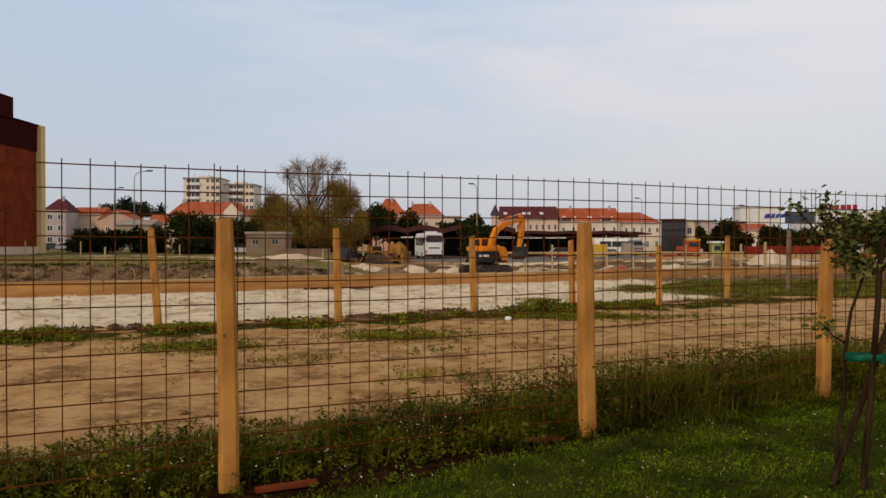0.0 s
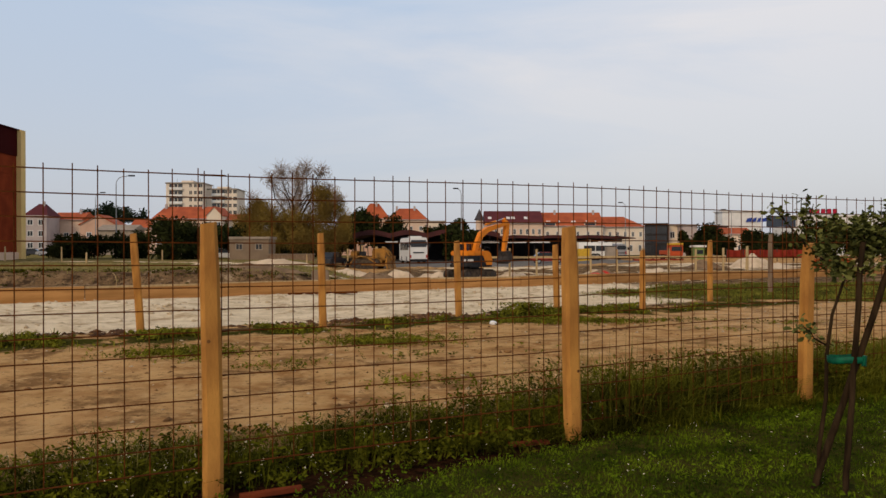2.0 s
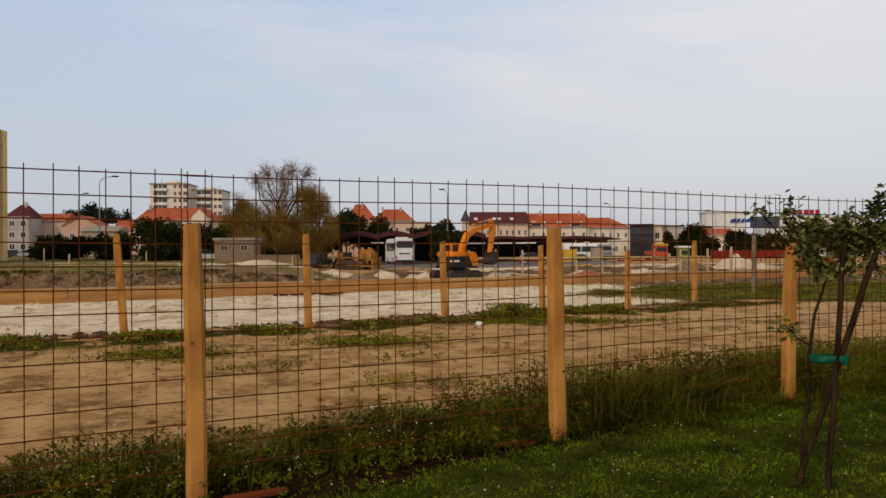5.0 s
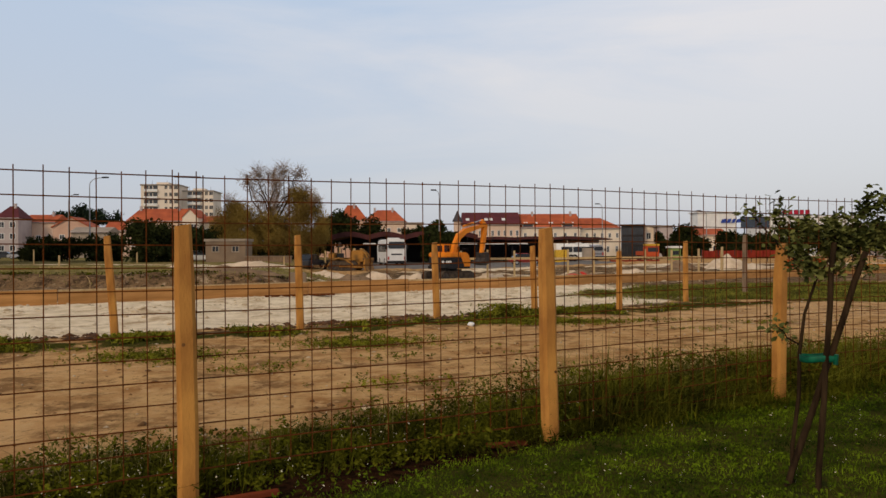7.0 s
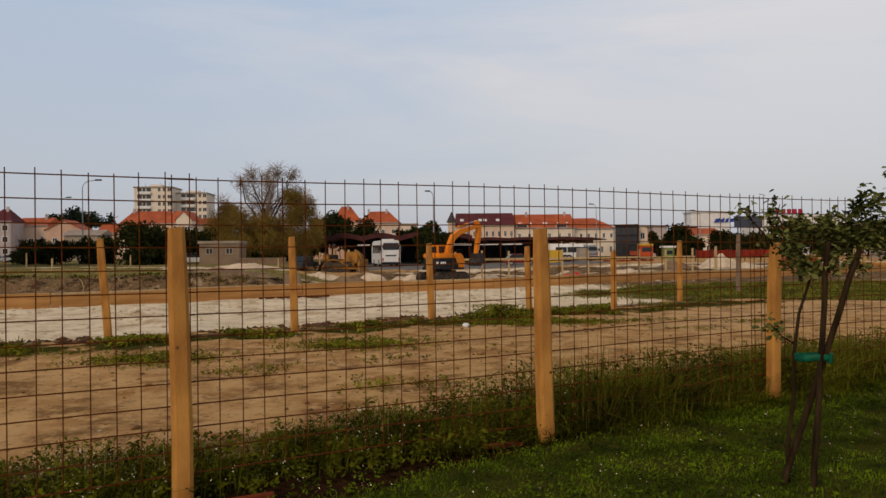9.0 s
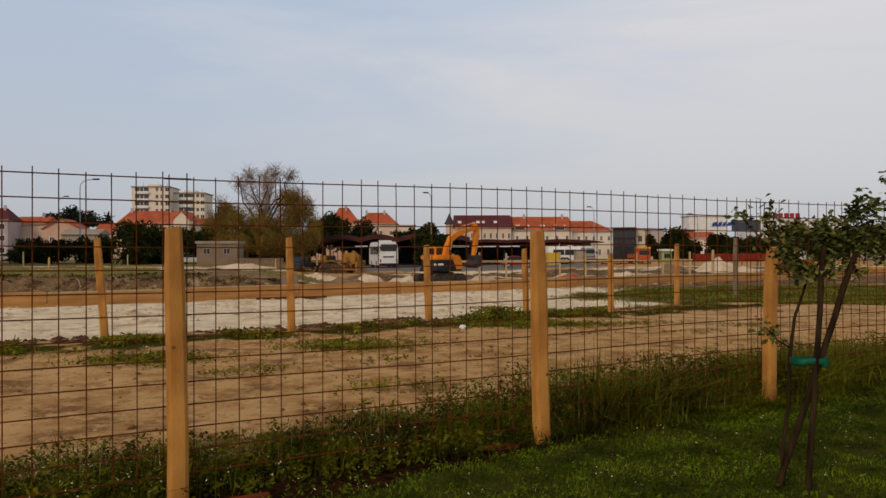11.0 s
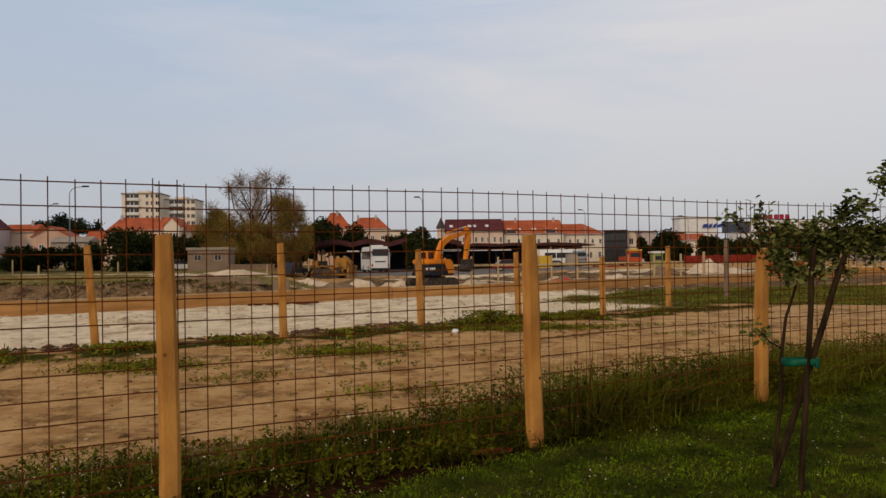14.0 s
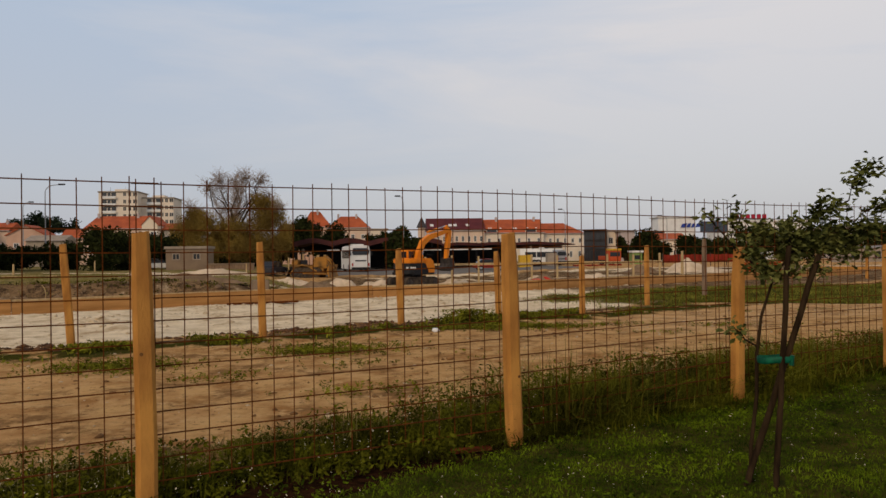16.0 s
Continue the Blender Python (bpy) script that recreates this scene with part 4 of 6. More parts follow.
house("hut", hx, hy, 4.7, 4, 2.46, 2.73, 0, M_HUT, M_CONC, "small flat-roofed dull beige hut with two windows", ((1.15, 0.8, 0.9, 2),), flat=True, overhang=0.15, category="hut", trim=M_CONC)
lw = part("low_wall", box(0, 5.54, 0, 0.25, -0.3, 0.5), M_GREYWOOD, bevel=0.02)
part("wall_cap", box(-0.05, 5.6, -0.06, 0.31, 0.5, 0.66), M_HUT, lw, bevel=0.02)
lw.matrix_world = pose(-19.04, 91, gz(-17.82, 91))
tagged(lw, "low dark wall with pale capping beside the hut", "wall")

# roofs behind the trees
house("house", -14.69, 220, 7.18, 9, 10.12, 14.69, 12, M_CREAM, M_ROOF, "house with steep orange pyramid roof", (), hip=2.6, chimney=(0.5,))
house("house", -5.9, 210, 11.0, 10, 9.7, 13.0, -4, M_CREAM, M_ROOF, "wide house with orange hipped roof", ((6.6, 1.3, 1.0, 4),), hip=3.4, chimney=(-3.0, 2.0))
house("house", -15.18, 165, 7.84, 9, 7.10, 8.81, 0, M_PINK, M_ROOFRED, "low house with dull red roof behind the station", ())
house("house", 1.88, 230, 6.83, 8, 9.90, 11.26, 0, M_PLASTER, M_CONC, "flat-roofed white house far behind trees", ((6.5, 1.4, 1.4, 3),), flat=True)

# long town building in three joined parts
town = house("town_house", 22.95, 200, 14.7, 12, 8.5, 11.95, 0, M_CREAM, M_ROOFRED, "long cream town house with maroon roof and skylights", ((1.5, 1.3, 0.8, 7), (5.5, 1.5, 0.75, 9)))
town2 = house("town_house", 38.5, 201, 16.1, 12, 7.75, 11.55, 0, M_PLASTER, M_ROOF, "long white town house with orange tiled roof", ((1.5, 1.3, 0.8, 7), (5.1, 1.2, 0.8, 6)), chimney=(-4, 6.5))
house("town_house", 50.7, 202.2, 14.4, 12, 7.5, 10.45, 0, M_PLASTER, M_ROOF, "white corner house with hipped orange roof", ((1.0, 1.7, 0.8, 6), (4.9, 1.3, 0.75, 7)), hip=4.5)
for u in (-6.4, -1.5, -0.2, 3.2):
    sk = part("skylight", box(u - 0.45, u + 0.45, -0.6, 0.6, -0.06, 0.08), M_WHITE, town, "pale roof window")
    sk.matrix_basis = pose(0, 2.2, 8.5 + 1.45, 29, 0, 0)
for u in (-6.6, -6.0, -3.4, 0.1, 0.8, 4.0, 6.4):
    sk = part("skylight", box(u - 0.22, u + 0.22, -0.35, 0.35, -0.05, 0.08), M_WHITE, town2, "pale roof window")
    sk.matrix_basis = pose(0, 1.6, 7.75 + 1.22, 31, 0, 0)
for u in (-6.0, 4.6):
    dm = part("dormer", box(u - 1.5, u + 1.5, -0.1, 2.2, 7.6, 8.75), M_PLASTER, town2)
    part("dormer_glass", box(u - 1.3, u + 1.3, -0.14, -0.08, 7.8, 8.6), M_GLASS, dm)
    part("dormer_roof", box(u - 1.7, u + 1.7, -0.4, 3.2, 8.75, 8.9), M_ROOF, dm)
# turret with pointed roof
tz = gz(13.38, 196)
turret = empty("turret", pose(13.38, 196, tz), "small cream turret with dark pointed roof", "turret")
part("wall", rod((0, 0, -0.5), (0, 0, 9.2), 0.95, seg=8), M_CREAM, turret)
part("roof", rod((0, 0, 9.2), (0, 0, 12.0), 1.35, 0.03, seg=8), M_SLATE, turret)

# glass office, white block, supermarket and others
house("glass_office", 54.36, 180, 5.07, 4, 7.48, 0, -14, M_DARKST, M_DARKST, "dark blue glazed office block", ((0.6, 2.0, 1.3, 4), (2.9, 2.0, 1.3, 4), (5.2, 1.8, 1.3, 4)), flat=True, category="office", trim=M_DARKST)
house("white_block", 59.82, 182, 3.78, 4, 7.29, 0, 0, M_PLASTER, M_CONC, "white narrow office block", ((1.2, 1.6, 1.2, 2), (4.2, 1.6, 1.2, 2)), flat=True, category="office")
house("grey_block", 61.81, 178, 3.43, 4, 7.13, 0, 0, M_GREYP, M_CONC, "grey rendered office block", ((1.2, 1.6, 1.2, 2),), flat=True, category="office")
house("white_hall", 77.00, 185, 9.61, 5, 10.71, 0, 0, M_WHITE, M_WHITE, "large plain white hall with blue emblem", (), flat=True, category="hall")
house("house", 68.31, 165, 5.39, 8, 4.90, 6.37, 0, M_PLASTER, M_ROOF, "white house with orange roof before the hall", ((1.2, 1.3, 1.2, 3),))
house("supermarket", 98.29, 180, 22.70, 10, 9.35, 0, 0, M_WHITE, M_WHITE, "long white supermarket with red roof sign", (), flat=True, category="supermarket")
house("white_hall", 126.89, 170, 32.79, 30, 7.32, 0, 0, M_GREYP, M_CONC, "long grey hall beyond the car park", (), flat=True, category="hall")
house("blue_block", 65.9, 170, 2.9, 4, 6.5, 0, 0, M_CARDARK, M_DARKST, "dark blue rendered block among trees", ((3.6, 1.0, 0.9, 2),), flat=True, category="office", trim=M_DARKST)
bb = empty("billboard", pose(70.34, 150, gz(70.34, 150)), "dark blue billboard on two steel posts", "billboard")
part("panel", box(-2.9, 2.9, 0, 0.25, 6.01, 8.01), M_SHOPGLASS, bb)
part("panel_rim", box(-3.0, 3.0, -0.05, 0.2, 8.01, 8.01 + 0.2), M_DARKST, bb)
for u in (-2.2, 2.2):
    part("leg", rod((u, 0.1, -0.3), (u, 0.1, 6.01), 0.12), M_DARKST, bb)
# the red sign on the roof: plain slanted bars
sg = empty("roof_sign", pose(93.62, 180.1, gz(98.29, 180) + 9.35 + 0.3), "row of red sign bars on the supermarket roof edge", "sign")
for k in range(6):
    u = -3.9 + k * 1.42
    part("sign_bar", box(u, u + 1.12, -0.1, 0.1, 0.3, 1.5), M_SIGNRED, sg, bevel=0.12)
part("sign_rail", box(-4.2, 4.8, -0.1, 0.1, -0.02, 0.35), M_LAMP, sg)
em = empty("wall_sign", pose(80.27, 184.8, gz(80.27, 184)), "blue slanted emblem on white hall wall", "sign")
for k, (u, w) in enumerate(((-2.4, 1.3), (-0.9, 0.9), (0.3, 0.8), (1.4, 1.2))):
    part("sign_bar", prism([(u, 8.2), (u + w, 8.3), (u + w + 0.3, 9.3), (u + 0.4, 9.1)], -0.12, -0.02), M_SIGNBLUE, em)


# ---- bus station: wavy roofs on columns ----
stz = gz(10, 116)
station = empty("bus_station_canopy", pose(0, 0, stz), "dark red wavy steel canopy of a bus station on columns", "canopy")
cx0, span = -10.91, 5.4
for k in range(8):
    x0 = cx0 + k * span
    flat_end = k >= 4
    zb, amp, thick = (3.28, 0.14, 0.42) if flat_end else (3.45, 0.5, 0.7)
    if k == 7:
        thick = 0.3
    n = 10
    prof_t, prof_b = [], []
    for j in range(n + 1):
        f = j / n
        zc = zb + amp * math.sin(math.pi * f) ** 1.2
        prof_t.append((x0 + f * span * (0.72 if k == 7 else 1), zc + thick * (1 - 0.6 * f if k == 7 else 1)))
        prof_b.append((x0 + f * span * (0.72 if k == 7 else 1), zc))
    part("roof_shell", prism(prof_t + prof_b[::-1], 112, 133), M_CANOPY, station)
    for yy in (114, 124):
        part("column", box(x0 - 0.12, x0 + 0.12, yy, yy + 0.24, -0.3, 3.8), M_DARKST, station)
    part("fascia", box(x0 + 0.1, x0 + span - 0.1, 125.4, 125.6, 2.9, 3.9), M_DARKST, station)
# hall wall takes the dark steel colour to stand for shade under the canopy
house("station_hall", 8.05, 134, 34, 10, 3.6, 0, 0, M_DARKST, M_CANOPY, "bus station hall under the canopy, wall coloured as deep shade", (), flat=True, category="station")
for x, w in ((9.14, 2.8), (12.85, 3.4), (16.55, 3.0), (-5.27, 1.8)):
    s_ob = part("platform_sign", box(x - w / 2, x + w / 2, 111.85, 111.95, 2.7, 2.95), M_WHITE, station, "white strip sign")
    part("hanger", box(x - 0.04, x + 0.04, 111.87, 112.1, 2.95, 3.9), M_DARKST, s_ob)


house("pale_shed", 68.8, 100, 5.2, 4, 1.95, 0, 0, M_CONC, M_CARSILV, "low pale grey shed beyond the rails", ((0.3, 1.1, 1.2, 3),), flat=True, overhang=0.2, category="shed", trim=M_CONC)

# ---- street lamps ----
def street_lamp(x, y, h, arm, side=1):
    t = empty("street_lamp", pose(x, y, gz(x, y)), "grey steel street lamp with a curved arm", "street lamp", "street lamps")
    part("pole", rod((0, 0, -0.3), (0, 0, h * 0.9), 0.11, 0.06, 8), M_LAMP, t)
    bm = bmesh.new()
    prev = Vector((0, 0, h * 0.9))
    for k in range(1, 6):
        a = k / 5 * math.pi / 2
        q = Vector((side * arm * 0.55 * (1 - math.cos(a)), 0, h * 0.9 + h * 0.09 * math.sin(a)))
        rod(prev, q, 0.05, seg=6, bm=bm)
        prev = q
    rod(prev, (side * arm, 0, h), 0.05, seg=6, bm=bm)
    part("arm", bm, M_LAMP, t)
    part("lamp_head", box(side * arm - 0.45, side * arm + 0.45, -0.16, 0.16, h - 0.12, h + 0.08), M_DARKST, t, bevel=0.05)


street_lamp(-42.54, 105, 11.30, 2.10)
street_lamp(-60.45, 140, 11.63, 1.35)
street_lamp(5.34, 120, 11.49, 0.89, -1)
street_lamp(39.18, 150, 10.91, 1.00, -1)
street_lamp(56.30, 140, 8.93, 1.45, -1)


# ---- vehicles ----
def wheel(parent, x, y, r, w=0.25):
    t = part("wheel", rod((x, y - w / 2, r), (x, y + w / 2, r), r, seg=16), M_RUBBER, parent)
    part("rim", rod((x, y - w / 2 - 0.02, r), (x, y + w / 2 + 0.02, r), r * 0.6, seg=12), M_LAMP, t)


def car(x, y, turn, paint, label, ln=4.2, h=1.45, w=1.7):
    t = empty("car", pose(x, y, gz(x, y), 0, 0, turn), label, "car", "parked cars")
    a = ln / 2
    part("body", prism([(-a, 0.3), (a, 0.3), (a, 0.72), (a * 0.55, 0.88), (-a * 0.75, 0.92), (-a, 0.8)], -w / 2, w / 2), paint, t, bevel=0.06)
    part("cabin", prism([(-a * 0.82, 0.9), (a * 0.5, 0.88), (a * 0.18, h - 0.06), (-a * 0.55, h - 0.06)], -w / 2 + 0.1, w / 2 - 0.1), M_GLASS, t, bevel=0.05)
    part("roof", box(-a * 0.53, a * 0.17, -w / 2 + 0.16, w / 2 - 0.16, h - 0.07, h), paint, t, bevel=0.03)
    for sx in (-0.6, 0.62):
        for sy in (-1, 1):
            wheel(t, a * sx, sy * (w / 2 - 0.1), 0.31, 0.2)
    for sy in (-1, 1):
        part("headlight", box(a - 0.1, a + 0.02, sy * 0.62 - 0.15, sy * 0.62 + 0.15, 0.6, 0.74), M_WHITE, t)


car(-10.47, 84, 72, M_CARDARK, "dark blue estate car parked on the site", 4.2, 1.5)
car(-25.91, 97, 8, M_WHITE, "white car parked beside the hut", 4.0)
car(15.10, 96, 4, M_CARRED, "red car parked behind the rail fence", 4.0)
car(-76.68, 150, 10, M_CARDARK, "dark car parked before the houses", 4.2)
car(-73.90, 150, 5, M_CARSILV, "silver car parked before the houses", 4.2)


def coach(x, y, turn, ln, h, w, label, paint=M_WHITE):
    t = empty("coach", pose(x, y, gz(x, y), 0, 0, turn), label, "bus")
    b = part("body", prism([(-w / 2, 0.35), (w / 2, 0.35), (w / 2, h * 0.75), (w / 2 - 0.16, h - 0.08), (w / 2 - 0.4, h), (-w / 2 + 0.4, h), (-w / 2 + 0.16, h - 0.08), (-w / 2, h * 0.75)], 0, ln), paint, t, bevel=0.05)
    part("windscreen", prism([(-w / 2 + 0.3, h * 0.64), (w / 2 - 0.3, h * 0.64), (w / 2 - 0.12, h * 0.74), (w / 2 - 0.3, h * 0.9), (-w / 2 + 0.3, h * 0.9), (-w / 2 + 0.12, h * 0.74)], -0.04, 0.1), M_GLASS, t, "black rear window")
    for k in range(max(2, int(ln / 1.7))):
        for sx in (-1, 1):
            part("side_window", box(sx * w / 2 - 0.03, sx * w / 2 + 0.03, 0.7 + k * 1.6, 2.2 + k * 1.6, h * 0.52, h * 0.82), M_GLASS, t)
    part("bumper", box(-w / 2 + 0.05, w / 2 - 0.05, -0.12, 0.05, 0.3, 0.62), M_BLACK, t, bevel=0.03)
    part("nameplate", box(-0.7, 0.7, -0.03, 0.02, h * 0.4, h * 0.45), M_CARDARK, t)
    for sx in (-1, 1):
        part("tail_light", box(sx * (w / 2 - 0.2) - 0.1, sx * (w / 2 - 0.2) + 0.1, -0.04, 0.05, 0.75, 1.15), M_CARRED, t)
        part("mirror", box(sx * (w / 2 + 0.15) - 0.1, sx * (w / 2 + 0.15) + 0.1, -0.2, 0.0, h * 0.62, h * 0.78), M_BLACK, t)
        for yy in (2.0, ln - 2.0):
            wl_ = part("wheel", rod((sx * (w / 2 - 0.3), yy, 0.48), (sx * (w / 2 + 0.01), yy, 0.48), 0.48, seg=16), M_RUBBER, t)
            part("rim", rod((sx * (w / 2 - 0.28), yy, 0.48), (sx * (w / 2 + 0.03), yy, 0.48), 0.28, seg=12), M_LAMP, wl_)
    part("roof_unit", box(-0.8, 0.8, ln * 0.25, ln * 0.4, h, h + 0.2), M_WHITE, t, bevel=0.04)
    return t


coach(-1.15, 98, 11, 8.0, 3.4, 2.5, "white touring coach with black window parked at the station")
coach(25.3, 104, 80, 4.5, 2.45, 2.0, "white minibus with dark windows parked sideways")
coach(27.4, 107, 14, 4.6, 2.2, 1.7, "silver-grey van with dark rear window parked by the minibus", M_CARSILV)
kiosk = part("ticket_box", box(-0.75, 0.75, 0, 1.2, 0, 1.7), M_YELPAINT, bevel=0.03)
kiosk.matrix_world = pose(21.04, 102, gz(21.04, 102))
tagged(kiosk, "yellow box standing beside the minibus", "kiosk")
cab2 = part("waste_container", box(-0.65, 0.65, 0, 1.2, 0, 1.75), M_CONC, bevel=0.04)
cab2.matrix_world = pose(24.3, 100, gz(24.3, 100))
part("lid", box(-0.7, 0.7, -0.05, 1.25, 1.75, 1.86), M_BLACK, cab2)
tagged(cab2, "grey waste container with dark lid", "container")

cabin = empty("site_cabin", pose(40.35, 112, gz(40.35, 112)), "small green site cabin with white roof behind the lorry", "site cabin")
part("wall", box(-0.75, 0.75, 0, 1.6, -0.2, 1.75), M_CABIN, cabin, bevel=0.03)
part("roof", box(-0.95, 0.95, -0.2, 1.8, 1.75, 2.05), M_WHITE, cabin, bevel=0.06)
part("window", box(-0.45, 0.45, -0.04, 0.02, 0.75, 1.35), M_GLASS, cabin)
trk = empty("lorry", pose(36.56, 112, gz(36.56, 112), 0, 0, 90) @ Matrix.Scale(0.8, 4), "orange lorry with yellow cab visor parked on the road", "lorry")
part("cab", box(-1.2, 0.9, -1.2, 1.2, 0.7, 2.7), M_TRUCK, trk, bevel=0.1)
part("windscreen", box(-1.24, -1.18, -0.95, 0.95, 1.6, 2.4), M_GLASS, trk)
part("visor", box(-1.4, 0.8, -1.2, 1.2, 2.7, 3.05), M_YELPAINT, trk, bevel=0.05)
part("flatbed", box(0.9, 5.5, -1.2, 1.2, 0.9, 1.7), M_TRUCK, trk, bevel=0.03)
for xx in (-0.4, 3.2, 4.5):
    for yy in (-1.05, 1.05):
        wheel(trk, xx, yy, 0.48, 0.3)


def track_unit(parent, y, ln, h, w, name="track"):
    """A crawler track: a rounded loop with its shoes, sprocket and rollers."""
    r = h / 2
    prof = []
    for k in range(9):
        a = math.pi / 2 + k / 8 * math.pi
        prof.append((-ln / 2 + r + r * math.cos(a), r + r * math.sin(a)))
    for k in range(9):
        a = -math.pi / 2 + k / 8 * math.pi
        prof.append((ln / 2 - r + r * math.cos(a), r + r * math.sin(a)))
    t = part(name, prism(prof, y - w / 2, y + w / 2), M_TRACK, parent)
    for k in range(int(ln / 0.25)):
        u = -ln / 2 + r + k * 0.25
        if u < ln / 2 - r:
            for zz in (0.0, h):
                part("track_shoe", box(u, u + 0.19, y - w / 2 - 0.04, y + w / 2 + 0.04, zz - 0.03, zz + 0.04), M_TRACK, t)
    for u, rr in ((-ln / 2 + r, r * 0.72), (ln / 2 - r, r * 0.72), (-ln * 0.2, r * 0.35), (0, r * 0.35), (ln * 0.2, r * 0.35)):
        part("roller", rod((u, y - w / 2 - 0.06, r if rr > r * 0.5 else r * 0.5), (u, y + w / 2 + 0.06, r if rr > r * 0.5 else r * 0.5), rr, seg=14), M_STEEL, t)
    return t


def beam(parent, name, pts, widths, y0, y1, material, label=""):
    """A box beam that follows pts in the x-z plane, with its own depth at each."""
    up, dn = [], []
    for i, (p, w) in enumerate(zip(pts, widths)):
        q = pts[min(i + 1, len(pts) - 1)]
        o = pts[max(i - 1, 0)]
        d = Vector((q[0] - o[0], q[1] - o[1])).normalized()
        up.append((p[0] - d.y * w / 2, p[1] + d.x * w / 2))
        dn.append((p[0] + d.y * w / 2, p[1] - d.x * w / 2))
    return part(name, prism(up + dn[::-1], y0, y1), material, parent, label, bevel=0.02)


# ---- excavator: short-tailed, heads away to the right, bucket down ----
ex, ey = 3.0, 54.0
exc = empty("excavator", pose(ex, ey, gz(ex, ey) + 0.58, 0, 0, 38) @ Matrix.Scale(0.88, 4), "orange crawler excavator with black side panels, boom raised and bucket down", "excavator")
under = part("undercarriage", box(-0.9, 0.9, -0.7, 0.7, 0.35, 0.95), M_STEEL, exc, bevel=0.05)
for yy in (-1.0, 1.0):
    track_unit(exc, yy, 3.5, 0.8, 0.52)
part("slew_ring", rod((0, 0, 0.85), (0, 0, 1.08), 0.75, seg=20), M_BLACK, exc)
swing = pose(0, 0, 1.02, 0, 0, 7)


def on_swing(ob):
    ob.matrix_basis = swing
    return ob


on_swing(part("deck", box(-1.1, 1.35, -1.2, 1.2, 0.0, 0.22), M_BLACK, exc, bevel=0.03))
on_swing(part("counterweight", prism([(-0.3, -1.22), (-0.3, 1.22), (-0.85, 1.18), (-1.3, 0.85), (-1.52, 0.4), (-1.58, 0), (-1.52, -0.4), (-1.3, -0.85), (-0.85, -1.18)], 0.05, 0.92, "z"), M_BLACK, exc, "black counterweight with white marks", bevel=0.05))
on_swing(part("engine_hood", prism([(0.15, -1.24), (0.15, 1.2), (-0.85, 1.2), (-1.32, 0.86), (-1.54, 0.4), (-1.6, 0), (-1.54, -0.4), (-1.32, -0.88), (-0.85, -1.22)], 0.92, 1.3, "z"), M_ORANGE, exc, bevel=0.07))
side = on_swing(part("side_panel", box(-0.32, 0.62, -1.23, -0.35, 0.05, 0.92), M_BLACK, exc, "black side door", bevel=0.04))
part("door_handle", box(0.1, 0.25, -1.25, -1.22, 0.5, 0.56), M_STEEL, side)
on_swing(part("tool_box", prism([(0.15, 0.92), (0.6, 0.10), (1.35, 0.10), (1.42, 0.55), (1.2, 1.12), (0.9, 1.3), (0.15, 1.3)], -1.24, -0.3), M_ORANGE, exc, "orange front tank cover", bevel=0.06))
on_swing(part("tank_panel", box(-0.32, 0.1, 0.1, 1.2, 0.22, 0.93), M_BLACK, exc, bevel=0.04))
cabm = on_swing(part("cab", prism([(-0.2, 0.22), (1.35, 0.22), (1.45, 0.85), (1.28, 1.9), (1.08, 2.02), (-0.15, 2.02), (-0.25, 1.9)], 0.3, 1.22), M_ORANGE, exc, bevel=0.05))
part("side_glass", prism([(-0.05, 0.95), (0.45, 0.95), (0.45, 1.86), (-0.05, 1.86)], 1.21, 1.24), M_GLASS, cabm)
part("door_glass", prism([(0.55, 0.6), (1.28, 0.6), (1.32, 0.95), (1.15, 1.86), (0.55, 1.86)], 1.21, 1.24), M_GLASS, cabm)
part("rear_glass", box(-0.27, -0.21, 0.40, 1.12, 1.36, 1.86), M_GLASS, cabm)
part("inner_glass", prism([(-0.08, 1.36), (0.5, 1.36), (0.5, 1.88), (-0.08, 1.88)], 0.28, 0.31), M_GLASS, cabm)
part("front_inner_glass", prism([(0.58, 1.1), (1.3, 1.1), (1.16, 1.88), (0.58, 1.88)], 0.28, 0.31), M_GLASS, cabm)
on_swing(part("exhaust", rod((-0.9, -0.6, 1.28), (-0.9, -0.6, 1.6), 0.06), M_BLACK, exc))
on_swing(part("hand_rail", tube([(0.5, -1.15, 1.28), (0.5, -1.15, 1.62), (1.1, -1.15, 1.55), (1.2, -1.15, 1.1)], [0.025] * 4, 6), M_BLACK, exc))
for k, (u, w) in enumerate(((0.0, 0.13), (0.17, 0.13), (0.34, 0.1), (0.48, 0.13), (0.65, 0.1))):
    mk = on_swing(part("white_mark", box(-0.02, 0.02, 0, w, -0.09, 0.09), M_WHITE, exc))
    mk.matrix_basis = swing @ pose(-1.43 + u * 0.66, -0.66 - u * 0.72, 0.55, 0, 0, 222)
boom = on_swing(beam(exc, "boom", [(0.45, 0.8), (0.75, 1.75), (1.3, 2.6), (2.1, 3.05), (3.4, 3.35), (4.6, 3.62)], [0.36, 0.42, 0.5, 0.44, 0.35, 0.27], -0.19, 0.17, M_ORANGE))
stick = on_swing(beam(exc, "stick", [(4.25, 4.0), (4.68, 3.55), (4.5, 2.3), (4.25, 1.15)], [0.24, 0.5, 0.4, 0.24], -0.18, 0.16, M_ORANGE))
